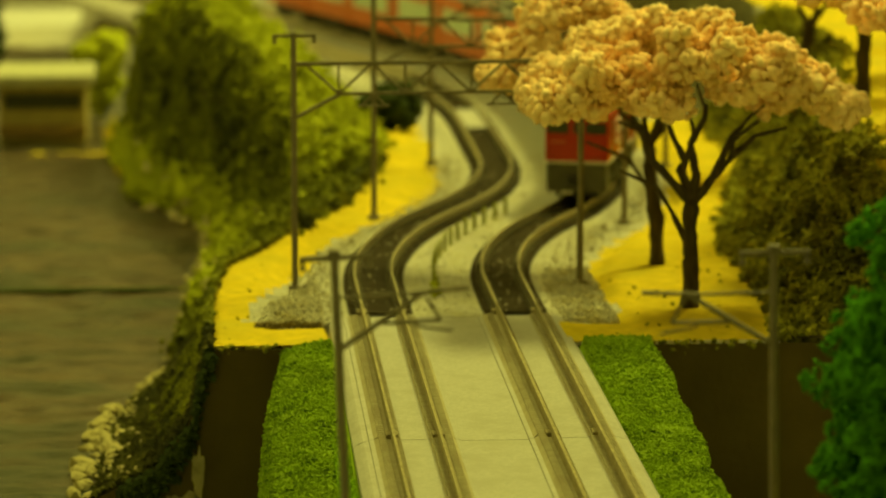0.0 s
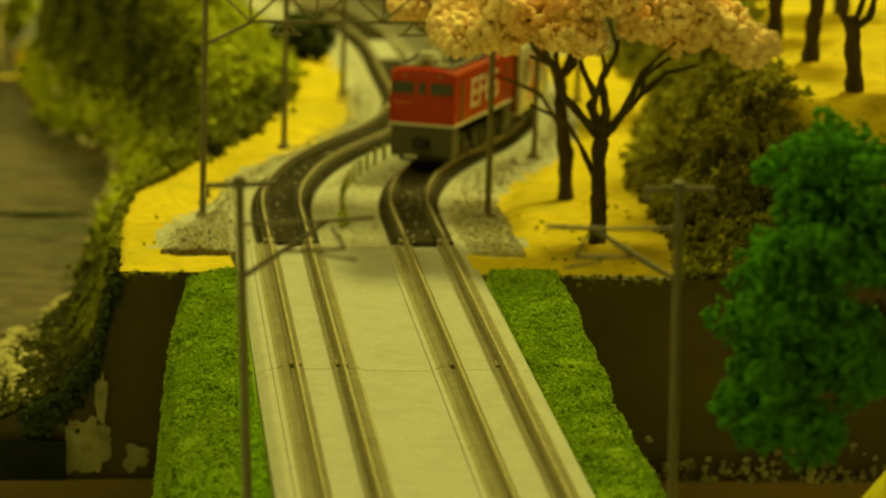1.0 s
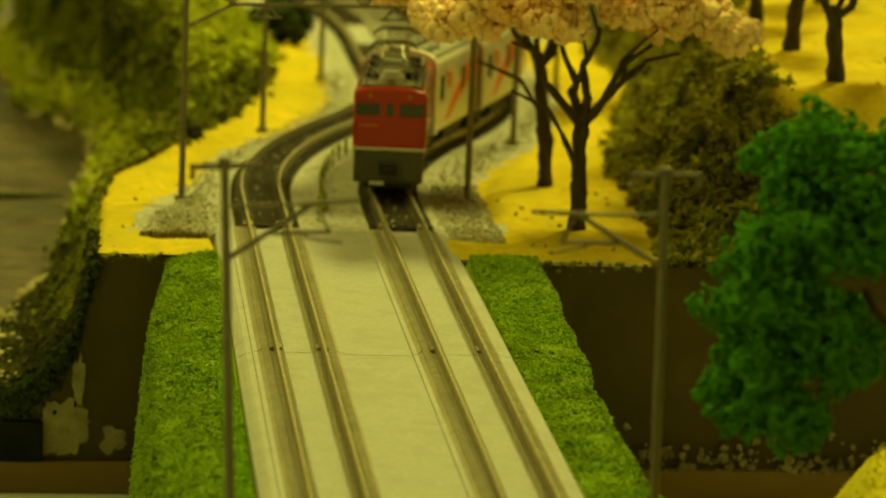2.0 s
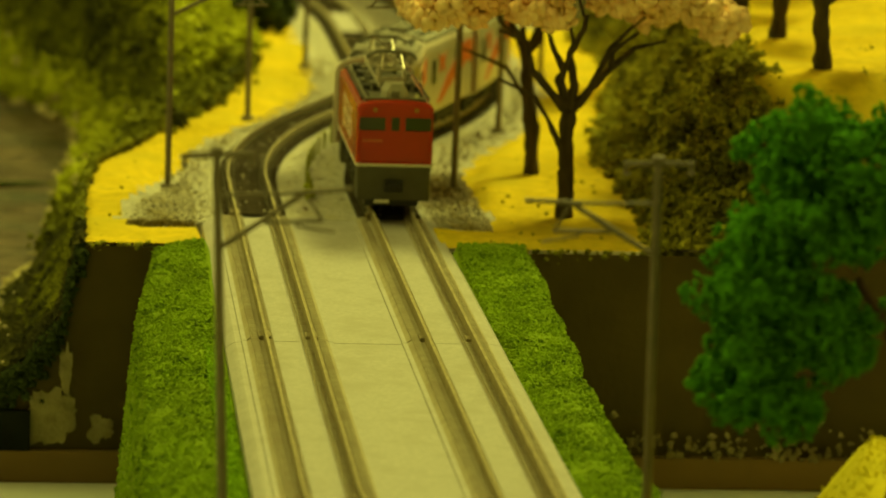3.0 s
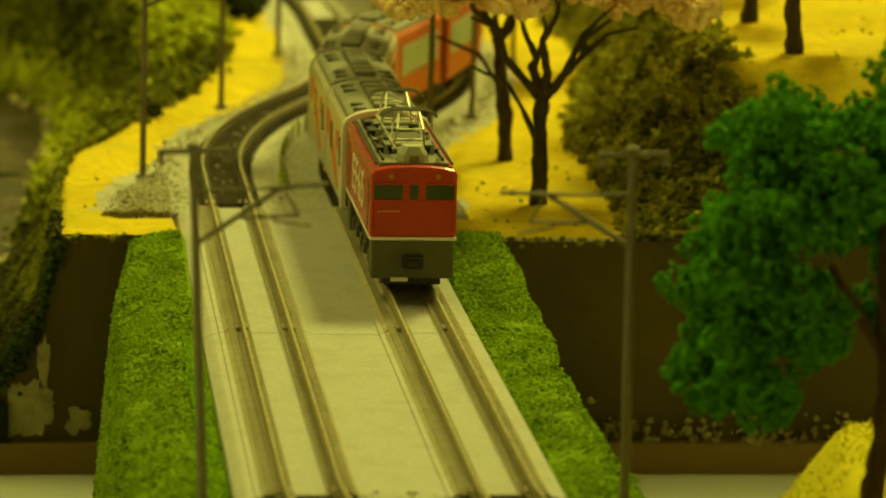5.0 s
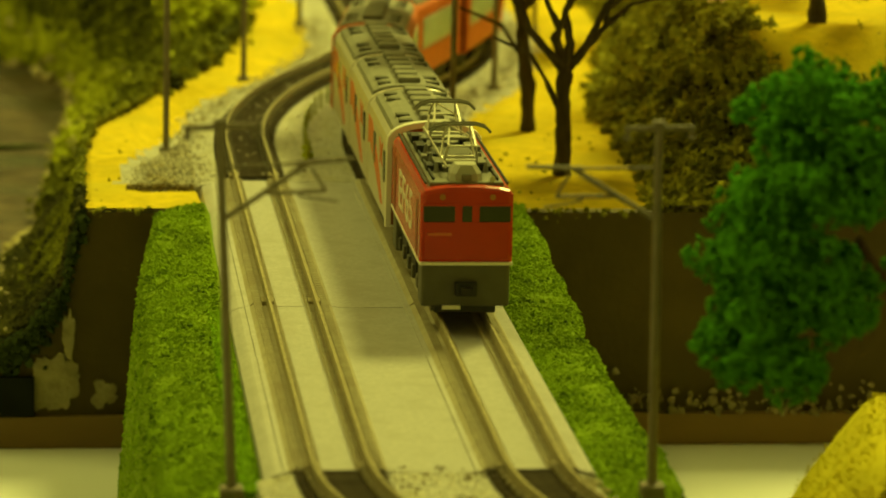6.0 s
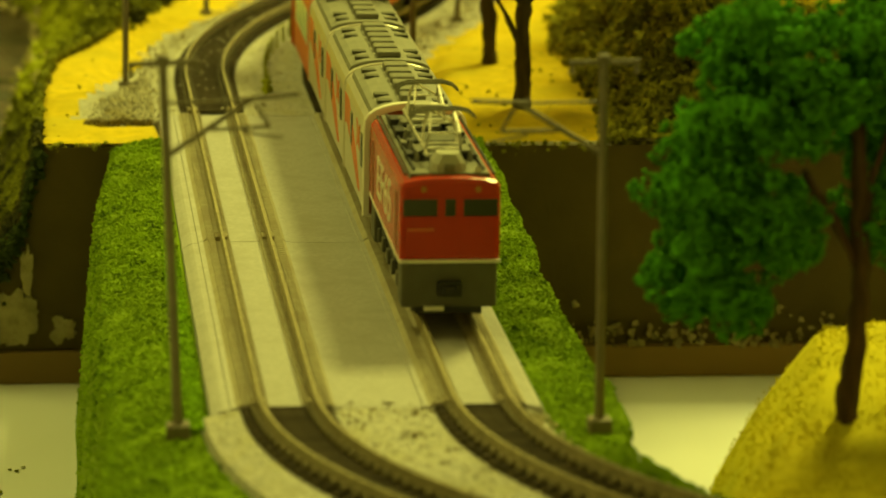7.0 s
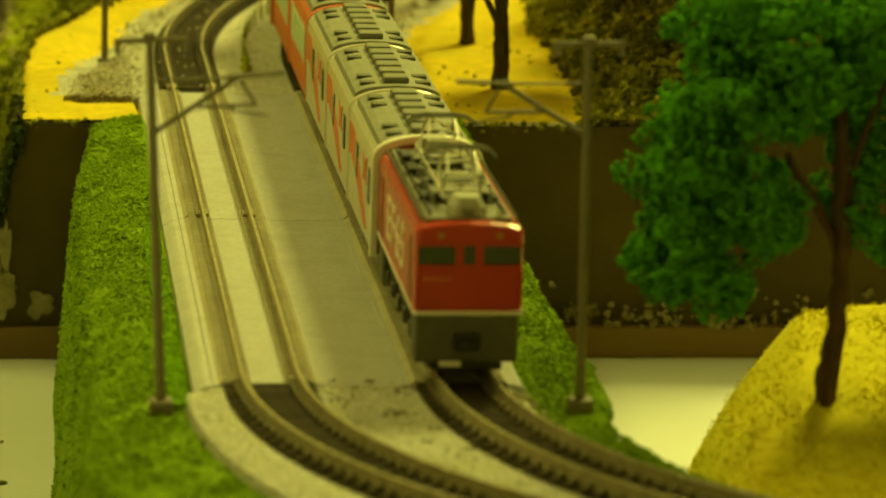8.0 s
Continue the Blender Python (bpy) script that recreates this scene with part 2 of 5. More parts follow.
class Line:
    def __init__(self, pts):
        self.p = pts
        self.s = np.concatenate([[0], np.cumsum(np.hypot(*np.diff(pts, axis=0).T))])
        self.s -= np.interp(0.0, pts[:, 1], self.s)

    def at(self, s):
        return np.array([np.interp(s, self.s, self.p[:, 0]), np.interp(s, self.s, self.p[:, 1])])

    def heading(self, s):
        d = self.at(s + 0.001) - self.at(s - 0.001)
        return d / np.hypot(*d)


LEFT, RIGHT = Line(track_line(-SPACING / 2)), Line(track_line(SPACING / 2))
MIDDLE = Line(track_line(0.0))


def distance_to_middle(x, y):
    """Signed distance of points from the middle of the two tracks, positive to the east."""
    P = MIDDLE.p[::3]
    T = np.gradient(P, axis=0)
    T /= np.linalg.norm(T, axis=1)[:, None]
    dx, dy = x[..., None] - P[:, 0], y[..., None] - P[:, 1]
    k = np.argmin(dx * dx + dy * dy, axis=-1)
    dx, dy = np.take_along_axis(dx, k[..., None], -1)[..., 0], np.take_along_axis(dy, k[..., None], -1)[..., 0]
    return dx * T[k, 1] - dy * T[k, 0]


def ribbon(line, s0, s1, profile, step=0.003):
    """Sweeps a profile of (across, up) along a line; open ends are closed."""
    n = max(2, int((s1 - s0) / step))
    verts, faces, m = [], [], len(profile)
    for s in np.linspace(s0, s1, n + 1):
        p, h = line.at(s), line.heading(s)
        for a, z in profile:
            verts.append((p[0] + a * h[1], p[1] - a * h[0], z))
    for i in range(n):
        for j in range(m):
            k = (j + 1) % m
            faces.append((i * m + j, i * m + k, (i + 1) * m + k, (i + 1) * m + j))
    faces.append(tuple(range(m - 1, -1, -1)))
    faces.append(tuple(n * m + j for j in range(m)))
    return verts, faces


def wobble(x, y, scale, seed=0.0):
    return np.array([noise.noise((a * scale + seed, b * scale - seed, seed)) for a, b in zip(np.ravel(x), np.ravel(y))]).reshape(np.shape(x))


def ramp01(v, a, b):
    t = np.clip((v - a) / (b - a), 0, 1)
    return t * t * (3 - 2 * t)


# ---------------------------------------------------------------- the room and the table
def room():
    bm = box(bmesh.new(), -1.1, 1.1, -0.95, 2.0, -0.80, -0.75)
    tagged(part("floor", bm, M["floor"]), "dull grey-brown room floor", "floor", kind="structure")
    for name, b in (("wall_north", (-1.1, 1.1, 2.0, 2.1)), ("wall_south", (-1.1, 1.1, -1.05, -0.95)), ("wall_east", (1.1, 1.2, -1.05, 2.1)),
                    ("wall_west", (-1.2, -1.1, -1.05, 2.1))):
        tagged(part(name, box(bmesh.new(), *b, -0.80, 1.75), M["wall"]), "plain cream room wall", "wall", kind="structure")
    tagged(part("ceiling", box(bmesh.new(), -1.2, 1.2, -1.05, 2.1, 1.75, 1.80), M["wall"]), "plain pale ceiling", "ceiling", kind="structure")


TABLE_Z = -0.0605


def table():
    top = tagged(new("table"), "white table carrying the model railway modules", "table")
    top.location = (0, 0, -0.75)
    z = 0.75
    part("tabletop", box(bmesh.new(), -0.40, 0.40, -0.32, 1.60, z + TABLE_Z - 0.03, z + TABLE_Z, 0.003), M["table"], top)
    for x in (-0.36, 0.36):
        for y in (-0.28, 1.56):
            part("leg", box(bmesh.new(), x - 0.02, x + 0.02, y - 0.02, y + 0.02, 0, z + TABLE_Z - 0.03), M["grey"], top)
    rng = np.random.default_rng(5)
    n = 64
    c = np.stack([rng.uniform(-0.115, -0.056, n), rng.uniform(-0.06, 0.17, n), np.full(n, TABLE_Z + 0.0004)], 1)
    ob = lumps("leaf_litter", c, rng.uniform(0.0006, 0.0014, n), rng, M["bush_brown"], flat=0.3)
    tagged(ob, "scattered brown crumbs of foliage on the white table", "debris", kind="stuff")


# ---------------------------------------------------------------- the far module
FACE_Y = 0.2265
RIVER_Z = -0.040
GROUND = -0.0035


def river_edge(y):
    return np.interp(y, [0.20, 0.30, 0.325, 0.35, 0.43, 0.47, 0.515, 0.565, 0.61, 0.645, 0.67, 0.81, 1.2], [-0.092, -0.088, -0.084, -0.0756, -0.0666, -0.0667, -0.0643, -0.0590, -0.0610, -0.073, -0.089, -0.10, -0.13])


def plateau_edge(y):
    return np.interp(y + 0.011, [0.20, 0.295, 0.345, 0.39, 0.425, 0.46, 0.51, 0.55, 0.62, 0.72, 0.90, 1.2], [-0.059, -0.059, -0.055, -0.039, -0.027, -0.0176, -0.007, -0.0033, -0.003, -0.03, -0.07, -0.10])


def cliff_base(y):
    return np.interp(y, [0.20, 0.235, 0.31, 0.36, 0.42, 0.50, 0.7, 1.2], [0.0745, 0.079, 0.084, 0.084, 0.096, 0.112, 0.115, 0.10])


TERRACE = 0.033


def hill_foot(x):
    return np.interp(x, [-0.09, -0.08, -0.058, -0.040, -0.030, -0.01], [0.755, 0.68, 0.610, 0.545, 0.455, 0.485])


def far_height(x, y):
    z = np.full(x.shape, GROUND)
    e0, e1 = river_edge(y), plateau_edge(y)
    bank = np.clip((x - e0) / (e1 - e0), 0, 1)
    z = np.where(x < e1, RIVER_Z - 0.004 + (GROUND - RIVER_Z + 0.004) * (bank ** 0.75 * ramp01(y, 0.30, 0.44) + np.interp(bank, [0, 0.15, 0.6, 0.88, 1], [0, 0.12, 0.30, 0.58, 1]) * (1 - ramp01(y, 0.30, 0.44))), z)
    up = ramp01(x, cliff_base(y), cliff_base(y) + 0.026)
    up = up * ramp01(y, FACE_Y - 0.002, FACE_Y + 0.046)
    z = z - 0.0022 * (1 - ramp01(np.abs(distance_to_middle(x, y)), 0.040, 0.047)) * ramp01(y, 0.247, 0.254)
    z = z + up * (TERRACE - GROUND) * (1 + 0.1 * ramp01(x, 0.11, 0.2))
    d = distance_to_middle(x, y)
    z = np.where((d > -0.0296) & (d < 0.0250) & (y < 0.27), GROUND - 0.0055, z)
    # the wooded hill between the river and the line
    rise = ramp01(y, hill_foot(x), hill_foot(x) + 0.075) * (1 - ramp01(y, 0.76, 0.86))
    top = np.interp(x, [-0.096, -0.089, -0.082, -0.066, -0.047, -0.028, -0.004, 0.01], [-0.036, -0.012, 0.014, 0.031, 0.019, 0.012, -0.003, -0.0035])
    z = np.maximum(z, z + rise * (top - z) * ramp01(-distance_to_middle(x, y), 0.024, 0.05))
    return z


def far_module():
    xs = np.concatenate([np.arange(-0.30, -0.13, 0.01), np.arange(-0.13, 0.1815, 0.0022), [0.2]])[:-1]
    ys = np.concatenate([np.arange(FACE_Y, 0.60, 0.0026), np.arange(0.60, 0.75, 0.006), np.arange(0.75, 1.35, 0.02)])
    X, Y = np.meshgrid(xs, ys)
    Z = far_height(X, Y) + 0.0007 * wobble(X, Y, 90, 3.1) + 0.0012 * wobble(X, Y, 30, 1.7)
    Z[0] = far_height(X[0], Y[0])
    n, m = X.shape
    verts = np.stack([X, Y, Z], -1).reshape(-1, 3)
    dist = distance_to_middle(X, Y)
    ragged = 0.0035 * wobble(X, Y, 130, 6.0)
    edge_w = (lambda y: float(np.interp(y, [0.25, 0.28, 0.33, 0.5], [-0.050, -0.049, -0.037, -0.035])), lambda y: float(np.interp(y, [0.25, 0.35, 0.5], [0.041, 0.039, 0.036])))
    faces, idx = [], []
    for i in range(n - 1):
        for j in range(m - 1):
            faces.append((i * m + j, i * m + j + 1, (i + 1) * m + j + 1, (i + 1) * m + j))
            x, y, d = X[i, j], Y[i, j], dist[i, j]
            if (x < plateau_edge(y) and y < 0.74) or cliff_base(y) < x < cliff_base(y) + 0.022 or (x > cliff_base(y) and y < FACE_Y + 0.026):
                k = 1
            elif y > 0.2545 + 0.004 * noise.noise((x * 150, y * 150, 1.0)) and edge_w[0](y) + ragged[i, j] < d < edge_w[1](y) + ragged[i, j]:
                k = 3
            elif y > 0.62 and abs(d) < 0.09:
                k = 2
            else:
                k = 0
            idx.append(k)
    ob = raw("ground", verts.tolist(), faces, [M["turf"], M["earth"], M["yard"], M["ballast"]], index=idx, smooth=True)
    tagged(ob, "yellow turf plateau with earth banks and a raised terrace", "ground", kind="structure")
    # the dark front board of the module, cut to the shape of the land
    verts, faces = [], []
    for x, z in zip(X[0], Z[0]):
        for y, zz in ((FACE_Y - 0.002, max(z, RIVER_Z) - 0.0005), (FACE_Y - 0.002, -0.053), (FACE_Y + 0.004, -0.053), (FACE_Y + 0.004, max(z, RIVER_Z) - 0.0045)):
            verts.append((x, y, zz))
    for i in range(m - 1):
        for j in range(4):
            k = (j + 1) % 4
            faces.append((i * 4 + j, i * 4 + k, i * 4 + 4 + k, i * 4 + 4 + j))
    ob = raw("fascia", verts, faces, M["fascia"])
    tagged(ob, "dark brown painted front board of the module", "board", kind="structure")
    bm = box(bmesh.new(), -0.30, 0.20, FACE_Y - 0.004, FACE_Y + 0.006, TABLE_Z, -0.0528, 0.0005)
    tagged(part("trim", bm, M["skirting"]), "brown wooden strip along the foot of the module", "board", kind="structure")
    bm = box(bmesh.new(), -0.30, -0.0695, FACE_Y - 0.0045, FACE_Y - 0.0024, -0.0527, RIVER_Z - 0.0032, 0.0004)
    tagged(part("board", bm, M["river_front"]), "glossy black front board under the river", "board", kind="structure")
    # the river
    xs, ys = np.arange(-0.19, -0.055, 0.0026), np.arange(FACE_Y - 0.001, 1.2, 0.0022)
    X, Y = np.meshgrid(xs, ys)
    Z = RIVER_Z + 0.0008 * wobble(X * 0.7, Y, 80, 5.5) + 0.0012 * wobble(X * 0.5, Y, 200, 2.5)
    n, m = X.shape
    faces = [(i * m + j, i * m + j + 1, (i + 1) * m + j + 1, (i + 1) * m + j) for i in range(n - 1) for j in range(m - 1)]
    ob = raw("water", np.stack([X, Y, Z], -1).reshape(-1, 3).tolist(), faces, M["water"], smooth=True)
    tagged(ob, "grey-brown rippled river of clear resin", "river", kind="structure")


# ---------------------------------------------------------------- the near embankment
def near_height(x, y):
    d = distance_to_middle(x, y)
    top = -0.0062
    d = d + 0.0016 * wobble(x, y, 55, 4.2) * ramp01(np.abs(d), 0.034, 0.042)
    left = np.interp(y, [-0.2, -0.03, 0.0, 0.05, 0.12, 0.19, 0.225], [-0.060, -0.0535, -0.0495, -0.0495, -0.0485, -0.0475, -0.0440])
    right = np.interp(y, [-0.2, -0.06, -0.03, 0.0, 0.03, 0.07, 0.11, 0.15, 0.20, 0.225], [0.031, 0.032, 0.037, 0.0420, 0.0420, 0.0425, 0.0420, 0.0440, 0.0455, 0.0450])
    z = np.full(x.shape, TABLE_Z - 0.012)
    k = ramp01(d, left - 0.005, left + 0.003) * (1 - ramp01(d, right, right + 0.006))
    beside = (d < -0.0300) | (d > 0.0284)
    top = np.where(beside, np.interp(y, [0.0, 0.10, 0.19, 0.222], [-0.0062, -0.0055, -0.0040, -0.0015]), top)
    body = TABLE_Z - 0.012 + k * (top - TABLE_Z + 0.012)
    body = body - 0.003 * (1 - ramp01(d, left, left + 0.012))
    z = np.maximum(z, np.where((d > left - 0.009) & (d < right + 0.007), body, z))
    # the grassy hill beside the bend
    shift = np.interp(y, [-0.08, -0.06, -0.04, 0.03], [-0.08, -0.05, -0.017, 0.0])
    top = np.interp(x - shift, [0.054, 0.0605, 0.0647, 0.0681, 0.0714, 0.0832, 0.0916, 0.11], [-0.08, -0.045, -0.0268, -0.0203, -0.0138, 0.0012, 0.0024, 0.003])
    flat = -0.0078
    hill = np.where(top > flat, flat + (top - flat) * ramp01(y, -0.055, 0.03) * ramp01(d, 0.031, 0.045), top)
    hill = np.where((y > 0.034) | (d < 0.024), TABLE_Z - 0.012, hill)
    return np.maximum(z, hill), hill > z


def near_module():
    xs, ys = np.arange(-0.085, 0.22, 0.0022), np.arange(-0.20, FACE_Y - 0.002, 0.0025)
    X, Y = np.meshgrid(xs, ys)
    Z, hill = near_height(X, Y)
    Z = Z + 0.0004 * wobble(X, Y, 120, 8.0)
    n, m = X.shape
    faces, idx = [], []
    for i in range(n - 1):
        for j in range(m - 1):
            if max(Z[i, j], Z[i + 1, j], Z[i, j + 1], Z[i + 1, j + 1]) < TABLE_Z:
                continue
            faces.append((i * m + j, i * m + j + 1, (i + 1) * m + j + 1, (i + 1) * m + j))
            idx.append(1 if hill[i, j] else 0)
    P = np.stack([X, Y, Z], -1).reshape(-1, 3)
    for k, name, mat, label in ((0, "embankment", "grass_base", "bright green grassy embankment under the line"), (1, "hill", "hill_turf", "yellow-green grassy hill beside the bend")):
        own = [f for f, i in zip(faces, idx) if i == k]
        used = sorted({q for f in own for q in f})
        at = {q: i for i, q in enumerate(used)}
        ob = raw(name, P[used].tolist(), [tuple(at[q] for q in f) for f in own], M[mat], smooth=True)
        tagged(ob, label, name, kind="structure")
    rng = np.random.default_rng(11)
    x, y = rng.uniform(-0.07, 0.062, 220000), rng.uniform(-0.13, FACE_Y - 0.004, 220000)
    z, hl = near_height(x, y)
    d = distance_to_middle(x, y)
    ok = (z > TABLE_Z + 0.001) & ~hl & ((d < -0.0302) | (d > 0.0286))
    c = np.stack([x, y, z], 1)[ok][:42000]
    ob = lumps("grass_tufts", c, rng.uniform(0.0002, 0.0006, len(c)), rng, M["grass"], base=OCTA, rough=0.6, smooth=False, flat=0.9)
    tagged(ob, "bright green foam grass on the embankment", "grass", kind="stuff")
    n = 3800
    y = rng.uniform(-0.005, 0.15, n)
    strip = np.stack([rng.uniform(-0.0335, -0.0302, n), y, np.full(n, -0.0052)], 1)
    ob = lumps("grass_strip", strip, rng.uniform(0.0002, 0.0005, n), rng, M["vivid"], base=OCTA, rough=0.6, smooth=False)
    tagged(ob, "vivid light green strip of foam beside the slab", "grass", kind="stuff")
    clump = c[(wobble(c[:, 0], c[:, 1], 160, 9.0) > 0.33) & (rng.random(len(c)) < 0.35)][:1500]
    ob = lumps("grass_clumps", clump, rng.uniform(0.0003, 0.0007, len(clump)), rng, M["clump"], base=OCTA, rough=0.6, smooth=False)
    tagged(ob, "darker green crumbs of foam in the grass", "grass", kind="stuff")
    x, y = rng.uniform(0.05, 0.15, 60000), rng.uniform(-0.10, 0.036, 60000)
    z, hl = near_height(x, y)
    c = np.stack([x, y, z], 1)[hl & (z > -0.05)][:16000]
    ob = lumps("hill_grass", c, rng.uniform(0.00011, 0.00026, len(c)), rng, M["hill_turf"], base=OCTA, rough=0.5, flat=1.5, smooth=False)
    tagged(ob, "short yellow-green grass fibres on the hill", "grass", kind="stuff")


def deck():
    """The concrete slab of the straight, with the raised rim on its west side."""
    d = tagged(new("track_bed"), "pale concrete slab carrying two tracks", "track bed", kind="structure")
    prof = [(-0.0298, -0.0095), (0.0280, -0.0095), (0.0280, -0.0042), (0.0272, -0.0034), (-0.0272, -0.0034), (-0.0280, -0.0038), (-0.0292, -0.0046)]
    for s0, s1 in ((0.0004, 0.12385), (0.12415, 0.258)):
        v, f = ribbon(MIDDLE, s0, s1, prof, 0.02)
        raw("slab", v, f, M["concrete"], d)
        for line in (LEFT, RIGHT):
            v, f = ribbon(line, s0, s1, [(-0.0099, -0.0044), (0.0099, -0.0044), (0.0094, -0.0031), (-0.0094, -0.0031)], 0.02)
            raw("track_slab", v, f, M["concrete"], d)
    for line in (LEFT, RIGHT):
        for side in (-1, 1):
            a = side * 0.0048
            for s0, s1 in ((0.0006, 0.1235), (0.1245, 0.2575)):
                m = side * 0.0057
                v, f = ribbon(line, s0, s1, [(m - 0.0030, -0.0033), (m + 0.0030, -0.0033), (m + 0.0019, -0.0024), (m - 0.0019, -0.0024)], 0.02)
                raw("rail_support", v, f, M["rail_bed"], d)
            bm_v, bm_f = [], []
            for s in np.arange(0.002, 0.257, 0.0017):
                p = line.at(s)
                for o in (-side * 0.0009, side * 0.0020):
                    x0, x1, y0, y1, z0, z1 = p[0] + a + o - 0.0008, p[0] + a + o + 0.0008, p[1] - 0.0004, p[1] + 0.0004, -0.0025, -0.0021
                    n = len(bm_v)
                    bm_v += [(x0, y0, z0), (x1, y0, z0), (x1, y1, z0), (x0, y1, z0), (x0, y0, z1), (x1, y0, z1), (x1, y1, z1), (x0, y1, z1)]
                    bm_f += [(n + i, n + j, n + k, n + l) for i, j, k, l in ((4, 5, 6, 7), (0, 1, 5, 4), (1, 2, 6, 5), (2, 3, 7, 6), (3, 0, 4, 7))]
            raw("rail_fasteners", bm_v, bm_f, M["rail_bed"], d)["kind"] = "stuff"
            for s in (0.0, 0.124, 0.2585):
                p = line.at(s)
                bm = box(bmesh.new(), -0.0013, 0.0013, -0.0022, 0.0022, -0.0026, -0.0015, 0.0003)
                part("rail_joiner", bm, M["chair"], d).location = (p[0] + side * 0.0048, p[1], 0)
    return d


def rails(line, s0, s1, head):
    for side in (-1, 1):
        a = side * 0.0048
        v, f = ribbon(line, s0, s1, [(a - 0.0006, -0.0031), (a + 0.0006, -0.0031), (a + 0.00028, -0.0024), (a + 0.00028, 0), (a - 0.00028, 0), (a - 0.00028, -0.0024)], 0.004)
        ob = raw("rail", v, f, head)
        tagged(ob, "browned nickel-silver model rail", "rail", "rails", kind="structure")


def ballast_beds():
    # the near bend
    v, f = ribbon(MIDDLE, -0.115, 0.0002, [(-0.0325, -0.0095), (0.030, -0.0095), (0.0275, -0.0048), (0.0245, -0.0034), (-0.0255, -0.0034), (-0.0305, -0.0046)], 0.004)
    ob = raw("ballast", v, f, M["ballast"], smooth=False)
    tagged(ob, "pale granular ballast of the near bend", "ballast", kind="structure")
    # the far tracks
    v, f = ribbon(MIDDLE, 0.2586, 1.2, [(-0.036, -0.0095), (0.036, -0.0095), (0.034, -0.0058), (0.026, -0.0034), (-0.026, -0.0034), (-0.034, -0.0058)], 0.006)
    ob = raw("ballast", v, f, M["ballast"])
    tagged(ob, "pale granular ballast of the far tracks", "ballast", kind="structure")
    # the strewn stones
    rng = np.random.default_rng(21)
    c, sz = [], []
    for s, a in zip(rng.uniform(0.238, 0.55, 12000), rng.uniform(-0.05, 0.05, 12000)):
        if abs(a) > rng.uniform(0.039, 0.048) - 0.008 * (s > 0.3) or abs(abs(a) - SPACING / 2) < 0.0085:
            continue
        if s < 0.259 and abs(a) < 0.032:
            continue
        p, h = MIDDLE.at(s), MIDDLE.heading(s)
        c.append((p[0] + a * h[1], p[1] - a * h[0], -0.0036 - max(0, abs(a) - 0.026) * 0.18))
        sz.append(rng.uniform(0.0002, 0.0005))
    for _ in range(5200):
        left = rng.random() < 0.6
        x = rng.uniform(-0.049, -0.0308) if left else rng.uniform(0.0268, 0.0415)
        y = rng.uniform(0.252, 0.33)
        if y < 0.2555 + 0.004 * noise.noise((x * 220, 0.3, 0)) + (0.25 * (abs(x) - 0.040) if abs(x) > 0.04 else 0) or (left and x < -0.0475 + 0.35 * max(0, y - 0.27)):
            continue
        c.append((x, y, GROUND - 0.0016 + rng.uniform(0, 0.0014)))
        sz.append(rng.uniform(0.00025, 0.0006))
    for s, a in zip(rng.uniform(-0.11, 0.0, 2600), rng.uniform(-0.031, 0.028, 2600)):
        if abs(abs(a) - SPACING / 2) < 0.0085:
            continue
        p, h = MIDDLE.at(s), MIDDLE.heading(s)
        c.append((p[0] + a * h[1], p[1] - a * h[0], -0.0035 - max(0, abs(a) - 0.0255) * 0.24))
        sz.append(rng.uniform(0.0002, 0.00042))
    crumbs = []
    # this row draws the shadow along the ballast's front edge in dark crumbs
    for _ in range(420):
        x = rng.uniform(-0.0475, -0.0315)
        crumbs.append((x, 0.2535 + 0.002 * noise.noise((x * 220, 0.3, 0)) + rng.normal() * 0.0007, GROUND + rng.uniform(-0.001, 0.0002)))
    for s, a in zip(rng.uniform(-0.11, 0.004, 1500), rng.uniform(-0.0095, 0.0085, 1500)):
        if noise.noise((s * 260, a * 260, 2.0)) > 0.28 or (s > -0.005 and rng.random() < 0.3):
            p, h = MIDDLE.at(s), MIDDLE.heading(s)
            crumbs.append((p[0] + a * h[1], p[1] - a * h[0], -0.0034))
    for s, a in zip(rng.uniform(0.262, 0.5, 900), rng.uniform(-0.046, 0.042, 900)):
        if abs(abs(a) - SPACING / 2) > 0.0085 and noise.noise((s * 120, a * 120, 5.0)) > 0.0:
            p, h = MIDDLE.at(s), MIDDLE.heading(s)
            crumbs.append((p[0] + a * h[1], p[1] - a * h[0], -0.0034 - max(0, abs(a) - 0.026) * 0.18))
    for s, side, a in zip(rng.uniform(0.26, 0.5, 330), rng.choice([-1, 1], 330), rng.normal(size=330) * 0.0045):
        p, h = MIDDLE.at(s), MIDDLE.heading(s)
        a = side * SPACING / 2 + a
        c.append((p[0] + a * h[1], p[1] - a * h[0], -0.0025))
        sz.append(rng.uniform(0.00015, 0.0004))
    ob = lumps("ballast_crumbs", np.array(crumbs), rng.uniform(0.0002, 0.0005, len(crumbs)), rng, M["crumb"], base=OCTA, rough=0.5, smooth=False)
    tagged(ob, "dark brown crumbs among the pale ballast, one row imitating its edge shadow", "crumbs", kind="stuff")
    ob = lumps("ballast_stones", np.array(c), sz, rng, M["stones"], smooth=False)
    tagged(ob, "loose pale grey ballast stones", "ballast", kind="stuff")


